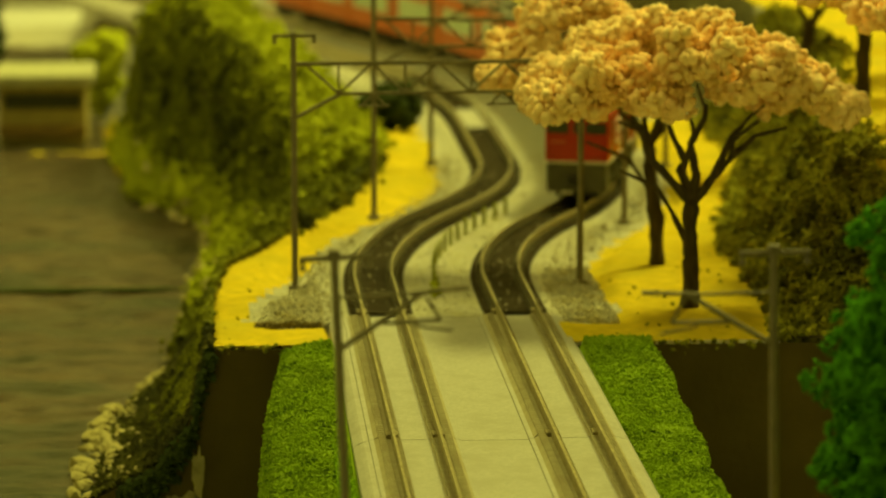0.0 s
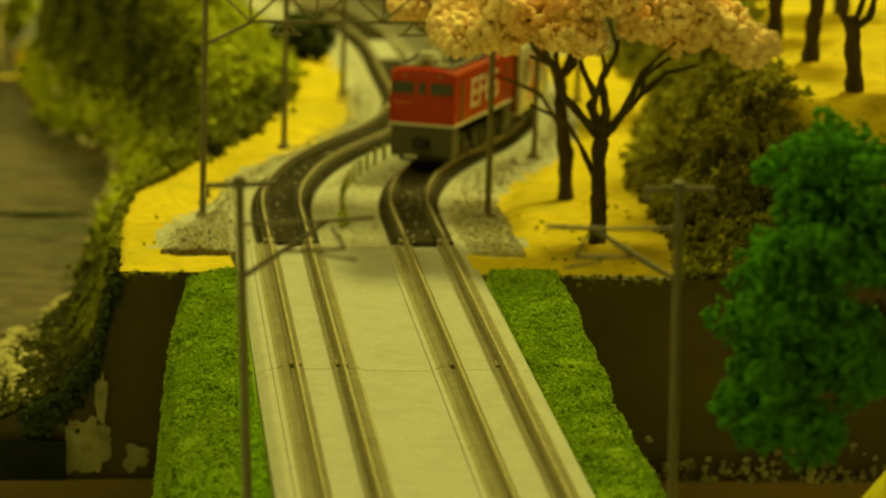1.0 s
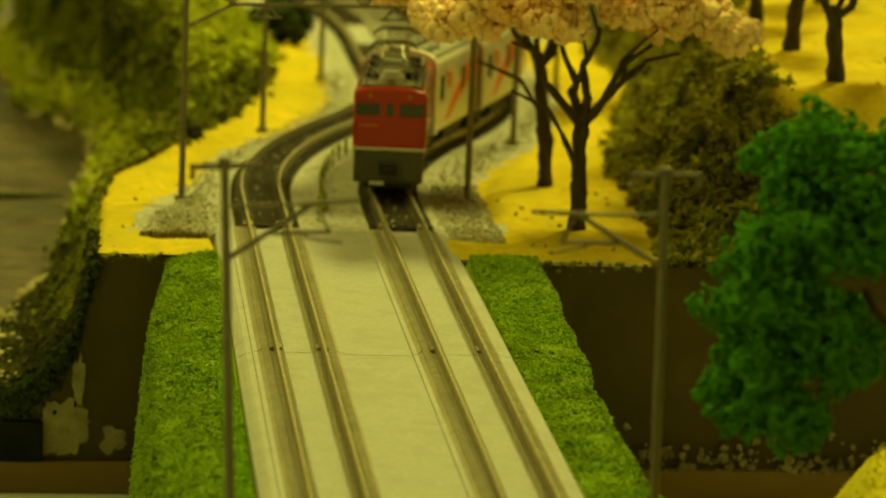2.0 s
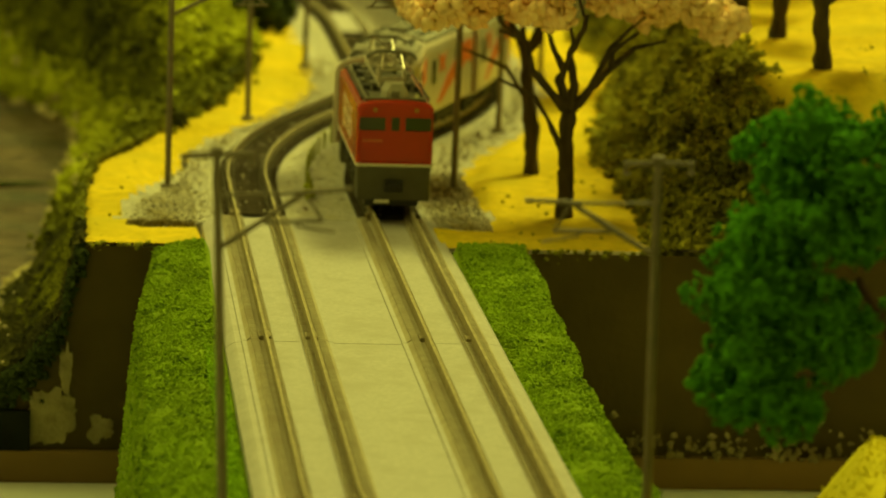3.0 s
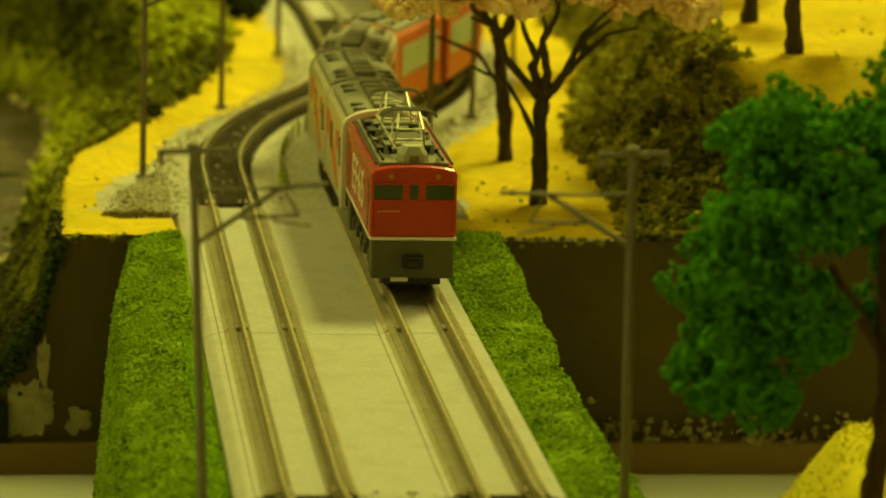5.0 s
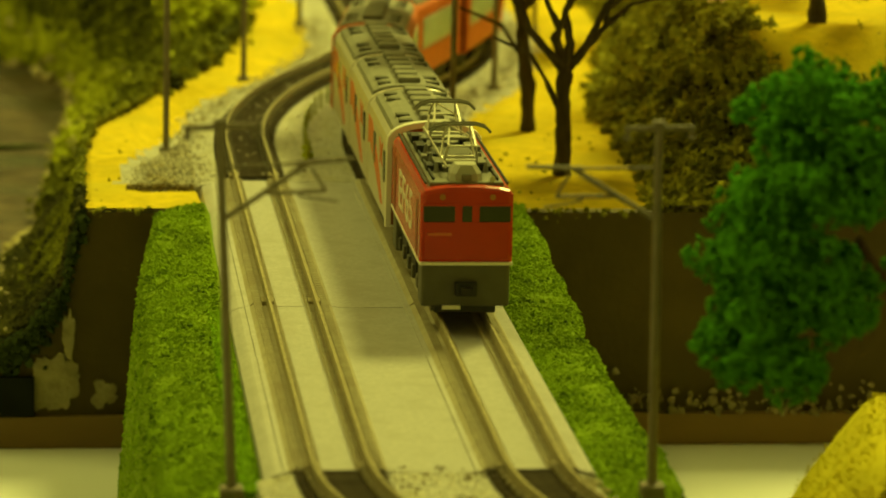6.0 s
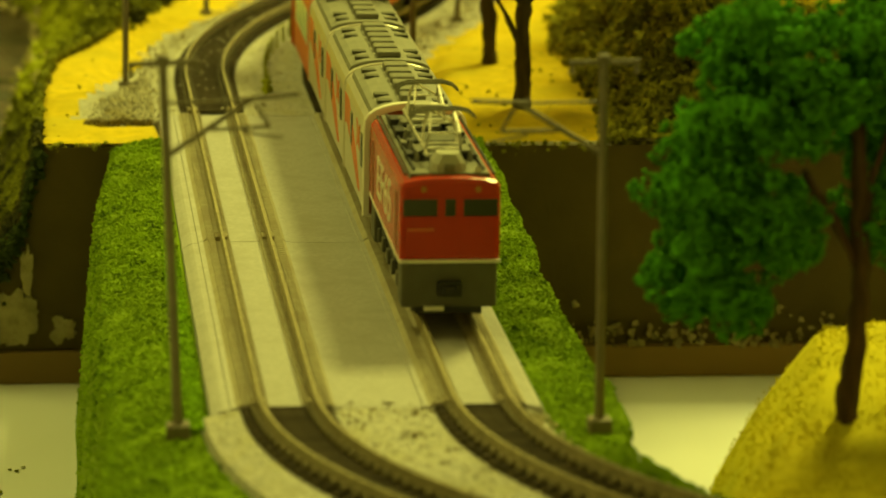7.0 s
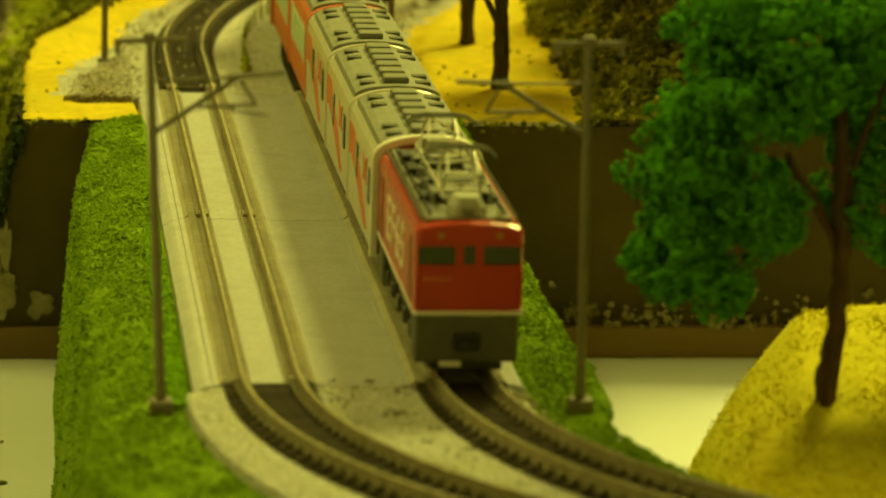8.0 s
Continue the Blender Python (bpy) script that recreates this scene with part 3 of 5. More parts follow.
def sleepers(line, s0, s1, name, label, bed, chairs):
    t = tagged(new(name), label, "track", "tracks", kind="structure")
    v, f = ribbon(line, s0, s1, [(-0.0078, -0.0036), (0.0078, -0.0036), (0.0076, -0.0030), (-0.0076, -0.0030)], 0.004)
    raw("bed", v, f, bed, t)
    me = None
    for s in np.arange(s0 + 0.002, s1 - 0.001, 0.0031):
        if me is None:
            bm = box(bmesh.new(), -0.0077, 0.0077, -0.0008, 0.0008, -0.0032, -0.0024)
            for a in (-0.0048, 0.0048):
                for o in (-0.0011, 0.0011):
                    box(bm, a + o - 0.0004, a + o + 0.0004, -0.0006, 0.0006, -0.0024, -0.0015)
            for f in bm.faces:
                f.material_index = 1 if f.calc_center_median().z > -0.00235 else 0
            first = part("sleeper", bm, M["sleeper"], t)
            me = first.data
            me.materials.append(chairs)
            ob = first
        else:
            ob = shared("sleeper", me, t, Matrix())
        p, h = line.at(s), line.heading(s)
        ob.matrix_local = Matrix.Translation((p[0], p[1], 0)) @ Matrix.Rotation(math.atan2(-h[0], h[1]), 4, "Z")


# ---------------------------------------------------------------- masts and gantries
def near_mast(x, y, lean, arm):
    """A single catenary mast; arm: +1 reaches east, -1 west."""
    t = tagged(new("catenary_mast"), "grey-brown plastic catenary mast with a bracket arm over the track", "mast", "masts on the bridge")
    t.matrix_world = pose(x, y, -0.0068, 0, lean, 0)
    part("base", box(bmesh.new(), -0.0020, 0.0020, -0.0020, 0.0020, 0, 0.0030, 0.0005), M["mast"], t)
    part("foot_plate", box(bmesh.new(), min(0, arm * 0.0075), max(0, arm * 0.0075), -0.0012, 0.0012, -0.0006, 0.0004, 0.0002), M["mast"], t)
    part("pole", rod(bmesh.new(), (0, 0, 0.0028), (0, 0, 0.0650), 0.00085, 0.00072, 10), M["mast"], t)
    part("cap", box(bmesh.new(), -0.0010, 0.0010, -0.0010, 0.0010, 0.0645, 0.0658, 0.0003), M["mast"], t)
    bar = part("cross_arm", box(bmesh.new(), -0.0058, 0.0062, -0.0004, 0.0004, 0.0640, 0.0649, 0.0001), M["mast"], t)
    for ex in (-0.0053, 0.0056):
        bm = rod(bmesh.new(), (ex, 0, 0.0640), (ex, 0, 0.0628), 0.0004)
        rod(bm, (ex, 0, 0.0630), (ex, 0, 0.0624), 0.0007, 0.0004)
        part("insulator", bm, M["mast"], bar)
    top, low = 0.0578, 0.0488
    bm = rod(bmesh.new(), (0, 0, top), (arm * 0.0155, 0, top), 0.00028)
    rod(bm, (0, 0, low), (arm * 0.0145, 0, top + 0.0001), 0.00048)
    rod(bm, (arm * 0.0125, 0, top), (arm * 0.0222, 0, top + 0.0005), 0.0004)
    part("bracket", bm, M["mast"], t)
    bm = rod(bmesh.new(), (arm * 0.0075, 0, 0.0530), (arm * 0.0172, 0, 0.0531), 0.00034)
    rod(bm, (arm * 0.0150, 0, top - 0.0008), (arm * 0.0172, 0, 0.0531), 0.00028)
    rod(bm, (arm * 0.0130, 0, 0.0523), (arm * 0.0192, 0, 0.0512), 0.00024)
    rod(bm, (arm * 0.0130, 0, 0.0532), (arm * 0.0130, 0, 0.0522), 0.00026)
    part("steady_arm", bm, M["mast"], t)
    return t


def gantry(p, q):
    """A portal of two masts and a truss across both tracks."""
    t = tagged(new("catenary_gantry"), "grey plastic catenary gantry with a trussed beam over both tracks", "gantry", "gantries over the far tracks")
    p, q = Vector(p), Vector(q)
    span = (q - p).length
    t.matrix_world = Matrix.Translation((*p, -0.0042)) @ Matrix.Rotation(math.atan2(q.y - p.y, q.x - p.x), 4, "Z")
    for x in (0, span):
        part("foot", box(bmesh.new(), x - 0.0017, x + 0.0017, -0.0017, 0.0017, 0, 0.0012, 0.0003), M["mast"], t)
        m = part("mast", rod(bmesh.new(), (x, 0, 0.001), (x, 0, 0.0662), 0.00085, 0.00075, 10), M["mast"], t)
        bm = box(bmesh.new(), x - 0.0052, x + 0.0056, -0.0004, 0.0004, 0.0650, 0.0658)
        for ex in (-0.0048, 0.0052):
            rod(bm, (x + ex, 0, 0.0652), (x + ex, 0, 0.0634), 0.0006, 0.0004)
        part("cross_arm", bm, M["mast"], m)
    hi, lo = 0.0582, 0.0505
    part("top_chord", box(bmesh.new(), 0, span, -0.0005, 0.0005, hi - 0.0005, hi + 0.0005), M["mast"], t)
    part("bottom_chord", box(bmesh.new(), 0.012, span - 0.012, -0.0004, 0.0004, lo - 0.0004, lo + 0.0004), M["mast"], t)
    for x0, x1, z0, z1 in ((0.0004, 0.012, 0.0445, lo), (span - 0.0004, span - 0.012, 0.0445, lo)):
        part("brace", rod(bmesh.new(), (x0, 0, z0), (x1, 0, z1), 0.0005), M["mast"], t)
    xs = np.linspace(0.003, span - 0.003, 9)
    for i in range(8):
        a, b = (xs[i], hi), (xs[i + 1], lo)
        if i % 2:
            a, b = (xs[i], lo), (xs[i + 1], hi)
        part("diagonal", rod(bmesh.new(), (a[0], 0, a[1]), (b[0], 0, b[1]), 0.00034), M["mast"], t)
    for i in (1, 3, 5, 7):
        part("post", rod(bmesh.new(), (xs[i], 0, lo), (xs[i], 0, hi), 0.00030), M["mast"], t)
    for x in (span / 2 - SPACING / 2, span / 2 + SPACING / 2):
        bm = rod(bmesh.new(), (x - 0.004, 0, lo - 0.0032), (x + 0.004, 0, lo - 0.0032), 0.0003)
        rod(bm, (x, 0, lo), (x - 0.003, 0, lo - 0.0032), 0.0003)
        rod(bm, (x, 0, lo), (x + 0.003, 0, lo - 0.0032), 0.0003)
        part("wire_hanger", bm, M["mast"], t)
    return t


# ---------------------------------------------------------------- plants
def limb(bm, pts, r0, r1, sides=8, knots=0.0):
    """A tapered bent branch through points; knots makes its bark uneven."""
    pts = [Vector(p) for p in pts]
    if knots:
        fine = []
        for i in range(len(pts) - 1):
            fine += [pts[i].lerp(pts[i + 1], k / 5) for k in range(5)]
        pts = fine + [pts[-1]]
    rings = []
    n = len(pts)
    for i, p in enumerate(pts):
        d = (pts[min(i + 1, n - 1)] - pts[max(i - 1, 0)]).normalized()
        q = Vector((0, 0, 1)).rotation_difference(d)
        ring = []
        for k in range(sides):
            u = 2 * math.pi * k / sides
            r = r0 + (r1 - r0) * i / (n - 1)
            r *= 1 + knots * noise.noise((1.3 * math.cos(u) + r0 * 9000, 1.3 * math.sin(u), p.z * 300))
            ring.append(bm.verts.new(p + q @ Vector((r * math.cos(u), r * math.sin(u), 0))))
        rings.append(ring)
    for a, b in zip(rings, rings[1:]):
        for k in range(sides):
            bm.faces.new((a[k], a[(k + 1) % sides], b[(k + 1) % sides], b[k]))
    bm.faces.new(rings[0][::-1])
    bm.faces.new(rings[-1])


def puffs(lobes, rng, sub, grain, dense):
    """Lumps of foam: small grains on knobs that cover larger lobes (x, y, z, radius)."""
    c, s = [], []
    for x, y, z, r in lobes:
        n = max(6, int(2.6 * (r / sub) ** 2))
        u = rng.normal(size=(n, 3))
        u /= np.linalg.norm(u, axis=1)[:, None]
        knob = np.array([x, y, z]) + u * (r * rng.uniform(0.80, 1.04, n))[:, None] * np.array([1, 1, 0.85])
        v = rng.normal(size=(n, dense, 3))
        v /= np.linalg.norm(v, axis=2)[:, :, None]
        size = sub * rng.uniform(0.6, 1.15, (n, 1, 1))
        c.append((knob[:, None] + v * size * rng.uniform(0.7, 1.05, (n, dense, 1))).reshape(-1, 3))
        s.append(rng.uniform(0.6, 1.4, n * dense) * grain)
    return np.concatenate(c), np.concatenate(s)


def crown_points(lobes, rng, per, fluff):
    """Small lumps all over the surface of larger lobes (x, y, z, radius)."""
    c, s = [], []
    for x, y, z, r in lobes:
        n = max(8, int(per * (r / 0.008) ** 2))
        u = rng.normal(size=(n, 3))
        u /= np.linalg.norm(u, axis=1)[:, None]
        k = rng.uniform(0.55, 1.05, n)
        p = np.array([x, y, z]) + u * (r * k)[:, None] * np.array([1, 1, 0.85])
        c.append(p)
        s.append(rng.uniform(0.45, 1.45, n) * fluff)
    return np.concatenate(c), np.concatenate(s)


def tree(name, label, at, trunk_pts, radii, branches, lobes, bark, leaf, seed, foam, group=""):
    t = tagged(new(name), label, "tree", group)
    t.location = at
    rng = np.random.default_rng(seed)
    bm = bmesh.new()
    limb(bm, trunk_pts, *radii, 10, 0.75)
    limb(bm, [(0, 0, -0.001), (0, 0, 0.003)], radii[0] * 1.2, radii[0] * 1.0)
    tr = part("trunk", bm, bark, t, smooth=True)
    for pts, r0, r1 in branches:
        b = bmesh.new()
        limb(b, pts, r0, r1, 6, 0.6)
        part("branch", b, bark, tr, smooth=True)
    if len(foam) == 2:
        c, s = crown_points(lobes, rng, *foam)
        lumps("crown", c, s, rng, leaf, t, rough=0.4)
    else:
        c, s = puffs(lobes, rng, *foam)
        lumps("crown", c, s, rng, leaf, t, base=OCTA, rough=0.35)
    return t


def scatter_on(fn, n, rng, x0, x1, y0, y1, keep):
    x, y = rng.uniform(x0, x1, n), rng.uniform(y0, y1, n)
    ok = keep(x, y)
    x, y = x[ok], y[ok]
    return np.stack([x, y, fn(x, y)], 1)


def bushes():
    rng = np.random.default_rng(31)
    # the cliff on the east side
    c = scatter_on(far_height, 150000, rng, 0.07, 0.181, FACE_Y, 0.62,
                   lambda x, y: (x > cliff_base(y) - 0.001) & ((x < cliff_base(y) + 0.028 + 0.003 * np.sin(y * 300)) | (y < FACE_Y + 0.028 + 0.003 * np.sin(x * 500))))
    lump = np.array([noise.noise((p[0] * 110, p[1] * 110, p[2] * 110)) for p in c])
    c = c + rng.normal(size=c.shape) * 0.0012 + np.array([-0.7, -0.5, 0.3]) * (0.009 * np.maximum(-0.15, lump) + 0.004 * np.array([noise.noise((p[0] * 260, p[1] * 260, p[2] * 260)) for p in c]))[:, None]
    c = c[c[:, 1] > FACE_Y][:48000]
    ob = lumps("cliff_bushes", c, rng.uniform(0.0005, 0.0013, len(c)), rng, M["bush_brown"], base=OCTA, rough=0.6, smooth=False)
    tagged(ob, "brown-green foam foliage covering the cliff", "bushes", kind="stuff")
    # the wooded hill
    c = scatter_on(far_height, 170000, rng, -0.12, 0.01, 0.38, 0.80,
                   lambda x, y: (far_height(x, y) > RIVER_Z + 0.002) & (x < plateau_edge(y) + 0.002 * np.sin(y * 400)) & (distance_to_middle(x, y) < -0.036))
    lump = np.array([noise.noise((p[0] * 65, p[1] * 65, 2.0)) for p in c])
    c = c + rng.normal(size=c.shape) * 0.0016 + np.array([0, 0, 1]) * (0.0006 + np.where(c[:, 2] < -0.020, 0.003, 0.011) * np.maximum(0, lump))[:, None]
    # paler foliage higher up: the light on the hilltop is put into its colour
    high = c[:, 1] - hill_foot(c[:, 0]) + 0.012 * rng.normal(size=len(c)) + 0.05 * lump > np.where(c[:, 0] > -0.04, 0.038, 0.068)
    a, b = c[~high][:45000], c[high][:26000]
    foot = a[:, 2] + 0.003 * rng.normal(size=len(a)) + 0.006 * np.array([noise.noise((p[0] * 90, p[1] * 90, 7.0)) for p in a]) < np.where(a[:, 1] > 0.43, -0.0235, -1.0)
    low, a = a[foot], a[~foot]
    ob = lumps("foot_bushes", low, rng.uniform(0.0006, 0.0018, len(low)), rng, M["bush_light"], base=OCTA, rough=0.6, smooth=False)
    tagged(ob, "yellow-green foliage along the foot of the hill", "bushes", kind="stuff")
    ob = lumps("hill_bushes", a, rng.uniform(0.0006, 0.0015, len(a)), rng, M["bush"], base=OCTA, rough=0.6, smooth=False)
    tagged(ob, "dense olive-green foliage on the hillside", "bushes", kind="stuff")
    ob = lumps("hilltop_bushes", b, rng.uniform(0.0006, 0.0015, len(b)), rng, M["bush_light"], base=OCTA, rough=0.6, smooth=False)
    tagged(ob, "hilltop foliage in paler green that stands in for light from above", "bushes", kind="stuff")
    # the river bank
    c = scatter_on(far_height, 60000, rng, -0.095, -0.03, FACE_Y, 0.46, lambda x, y: (x > river_edge(y) - 0.002) & (x < plateau_edge(y) + 0.001))
    c = c[c[:, 2] < 0.002]
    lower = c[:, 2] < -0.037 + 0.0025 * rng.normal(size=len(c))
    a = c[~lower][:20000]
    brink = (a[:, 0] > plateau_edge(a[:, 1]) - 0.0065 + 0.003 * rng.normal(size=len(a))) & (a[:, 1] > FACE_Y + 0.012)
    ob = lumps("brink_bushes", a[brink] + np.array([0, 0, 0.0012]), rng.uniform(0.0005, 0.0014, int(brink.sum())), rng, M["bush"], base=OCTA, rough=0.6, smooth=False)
    tagged(ob, "yellow-olive scrub along the brink of the bank", "bushes", kind="stuff")
    # below the brink the shade on the bank is coloured in as darker olive
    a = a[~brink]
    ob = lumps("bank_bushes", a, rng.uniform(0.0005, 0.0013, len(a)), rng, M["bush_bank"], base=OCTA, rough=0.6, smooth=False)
    tagged(ob, "olive foliage along the river bank, darkened for the shade on it", "bushes", kind="stuff")
    a = c[lower][:200]
    ob = lumps("bank_pebbles", a + np.array([0, 0, 0.0008]), rng.uniform(0.0005, 0.0011, len(a)), rng, M["rock"], rough=0.3, flat=0.7, smooth=False)
    tagged(ob, "pale pebbles strewn along the river bank", "pebbles", kind="stuff")
    meshes = []
    for k in range(5):
        v, f = blobs(np.zeros((1, 3)), [1.0], rng, ICO1, 0.28, 0.75)
        meshes.append(mesh_from("rock", v.tolist(), f.tolist(), M["rock"]))
    for k in range(122):
        y = rng.uniform(FACE_Y + 0.001, 0.66) if k < 90 else rng.uniform(FACE_Y + 0.001, 0.32)
        x = float(river_edge(y)) + abs(rng.normal()) * 0.0040 - 0.001
        z = float(far_height(np.array([x]), np.array([y]))[0])
        ob = new("rock", meshes[k % 5])
        s = rng.uniform(0.0011, 0.0028)
        ob.matrix_world = Matrix.Translation((x, y, max(z, RIVER_Z) + 0.3 * s)) @ Matrix.Rotation(rng.uniform(0, 6.28), 4, "Z") @ Matrix.Diagonal((s, s * rng.uniform(0.7, 1.2), s, 1))
        tagged(ob, "pale weathered rock at the water's edge", "rock", "river bank rocks")
    # flowering scrub at the foot of the hill
    c = scatter_on(far_height, 24000, rng, -0.105, -0.03, 0.42, 0.78, lambda x, y: (far_height(x, y) > RIVER_Z + 0.002) & (far_height(x, y) < -0.018 + 0.006 * np.sin(x * 300 + y * 90)))
    c = c[:6000] + np.array([0, 0, 0.0016])
    c[:700] = c[rng.integers(0, 22, 700)] + rng.normal(size=(700, 3)) * np.array([0.0022, 0.0022, 0.0010])
    ob = lumps("bank_flowers", c[:700], rng.uniform(0.0007, 0.0017, len(c[:700])), rng, M["rock"], base=OCTA, rough=0.5, smooth=False)
    tagged(ob, "cream flowering scrub at the foot of the hill", "flowers", kind="stuff")
    ob = lumps("bank_scrub", c[700:], rng.uniform(0.0007, 0.0018, len(c[700:])), rng, M["bush_light"], base=OCTA, rough=0.5, smooth=False)
    tagged(ob, "yellow-green scrub at the foot of the hill", "bushes", kind="stuff")
    # scrub hanging over the end of the bank, its shade given by dark green
    n = 1300
    x = rng.uniform(-0.080, -0.0575, n)
    z = far_height(x, np.full(n, FACE_Y)) - np.abs(rng.normal(size=n)) * 0.0035 - 0.001
    c = np.stack([x, FACE_Y - rng.uniform(0.0, 0.0035, n), np.maximum(z, -0.047 + 0.004 * rng.random(n))], 1)
    ob = lumps("hanging_scrub", c, rng.uniform(0.0005, 0.0013, n), rng, M["bush_dark"], base=OCTA, rough=0.5, smooth=False)
    tagged(ob, "scrub hanging over the end of the bank, dark to imitate its shade", "bushes", kind="stuff")
    # foliage crumbs along the brink of the plateau
    n = 260
    x = rng.uniform(-0.059, 0.075, n)
    c = np.stack([x, np.full(n, FACE_Y - 0.001) + rng.normal(size=n) * 0.0008, np.full(n, GROUND) - np.abs(rng.normal(size=n)) * 0.0012], 1)
    c = c[(x < -0.043) | (x > 0.041)]
    ob = lumps("brink_foliage", c, rng.uniform(0.0003, 0.0009, len(c)), rng, M["bush_brown"], rough=0.5)
    tagged(ob, "brown foliage crumbs along the plateau's brink", "bushes", kind="stuff")
    n = 260
    c = np.stack([rng.uniform(0.050, 0.15, n), np.full(n, FACE_Y - 0.0045) + rng.uniform(-0.001, 0.001, n), -0.0526 + np.abs(rng.normal(size=n)) * 0.0036], 1)
    ob = lumps("fascia_gravel", c, rng.uniform(0.0003, 0.0011, n) * (rng.random(n) < 0.85), rng, M["plaster"], rough=0.5, smooth=False)
    tagged(ob, "pale gravel stuck along the foot of the board", "gravel", kind="stuff")
    # dark crumbs lying on the yellow turf
    n = 420
    x, y = rng.uniform(-0.055, 0.17, n), rng.uniform(FACE_Y + 0.003, 0.45, n)
    d = distance_to_middle(x, y)
    ok = (np.abs(d) > 0.030) & (x > plateau_edge(y)) & ((x < cliff_base(y)) | ((x > cliff_base(y) + 0.03) & (y > FACE_Y + 0.04)))
    c = np.stack([x, y, far_height(x, y)], 1)[ok]
    ob = lumps("turf_crumbs", c, rng.uniform(0.0002, 0.0007, len(c)), rng, M["bush_brown"], base=OCTA, rough=0.5, smooth=False)
    tagged(ob, "brown foliage crumbs scattered on the turf", "crumbs", kind="stuff")
    # one dark round bush by the line
    t = tagged(new("round_bush"), "dark green round bush beside the track", "bush")
    t.location = (0.006, 0.60, GROUND)
    c, s = crown_points([(0, 0, 0.008, 0.009), (-0.006, 0.004, 0.007, 0.007)], rng, 60, 0.0022)
    lumps("foliage", c, s, rng, M["bush_dark"], t)


def blossom_trees():
    rng = random.Random(4)

    def lobes(spec, n, r):
        x0, x1, y0, y1, z0, z1 = spec
        out = []
        for _ in range(n):
            x, y = rng.uniform(x0, x1), rng.uniform(y0, y1)
            e = 1 - (2 * (x - x0) / (x1 - x0) - 1) ** 2
            out.append((x, y, z0 + (z1 - z0) * (0.15 + 0.85 * e * rng.random() ** 0.6), rng.uniform(0.7, 1.2) * r))
        return out

    def branch_set(top, ends, r):
        res = []
        for e in ends:
            a, b = Vector(top), Vector(e)
            w = 0.0022
            pts = [a]
            for k in (0.22, 0.45, 0.70):
                pts.append(a.lerp(b, k) + Vector((rng.uniform(-w, w), rng.uniform(-w, w), 0.002 + rng.uniform(-w, w))))
            pts.append(b)
            res.append(([tuple(p) for p in pts], r * rng.uniform(0.9, 1.3), r * 0.35))
            q = pts[2].lerp(b, 0.3)
            res.append(([tuple(pts[2]), tuple(q + Vector((rng.uniform(-0.004, 0.004), rng.uniform(-0.003, 0.003), 0.004))),
                         tuple(q + Vector((rng.uniform(-0.008, 0.008), rng.uniform(-0.004, 0.004), 0.012)))], r * 0.55, r * 0.25))
        return res

    g = "blossom trees"
    label = "tree in pale pink-white blossom with a dark forked trunk"
    tree("blossom_tree", label, (0.0609, 0.2687, GROUND), [(0, 0, 0), (0.0002, 0, 0.010), (-0.0006, 0, 0.018), (0.0, 0, 0.027)], (0.0020, 0.0017),
         branch_set((0, 0, 0.026), [(-0.018, 0.004, 0.046), (-0.007, -0.004, 0.048), (0.004, 0.005, 0.050), (0.016, -0.003, 0.047), (0.024, 0.004, 0.044)], 0.0012)
         + [([(-0.0004, 0, 0.014), (-0.005, -0.001, 0.024), (-0.0085, 0, 0.030), (-0.0180, 0, 0.0345)], 0.0008, 0.0004)],
         lobes((-0.039, 0.036, -0.016, 0.022, 0.0468, 0.0715), 120, 0.0048), M["bark"], M["blossom"], 1, (260, 0.00115), group=g)
    tree("blossom_tree", label, (0.0610, 0.3332, GROUND), [(0, 0, 0), (-0.0006, 0, 0.012), (-0.0022, 0, 0.024), (-0.0030, 0, 0.034)], (0.0019, 0.0015),
         branch_set((-0.003, 0, 0.031), [(-0.016, 0, 0.050), (-0.010, 0.008, 0.051), (-0.004, 0.005, 0.052), (0.004, -0.006, 0.050), (0.010, -0.004, 0.050)], 0.0010)
         + [([(-0.0012, 0, 0.018), (-0.008, 0, 0.028), (-0.0195, 0, 0.0325)], 0.0007, 0.0003)],
         lobes((-0.044, 0.000, -0.014, 0.016, 0.0468, 0.0705), 70, 0.0048), M["bark"], M["blossom"], 2, (260, 0.00115), group=g)
    for x, y, k in ((0.1262, 0.279, 0), (0.1250, 0.331, 1), (0.1262, 0.389, 2), (0.156, 0.44, 3), (0.130, 0.50, 4)):
        lean = rng.uniform(-0.002, 0.002)
        z = float(far_height(np.array([x]), np.array([y]))[0]) - 0.0005
        tree("blossom_tree", "blossom tree with a dark trunk on the yellow terrace", (x, y, z), [(0, 0, 0), (lean * 0.3, 0, 0.008), (lean, 0, 0.020)],
             (0.0022, 0.0016), branch_set((lean, 0, 0.016), [(-0.010, 0, 0.033), (0.002, 0.006, 0.034), (0.011, -0.003, 0.033)], 0.0009),
             lobes((-0.020, 0.020, -0.014, 0.014, 0.032, 0.050), 40, 0.0050), M["bark"], M["blossom"], 10 + k, (120, 0.0014), group="terrace trees")


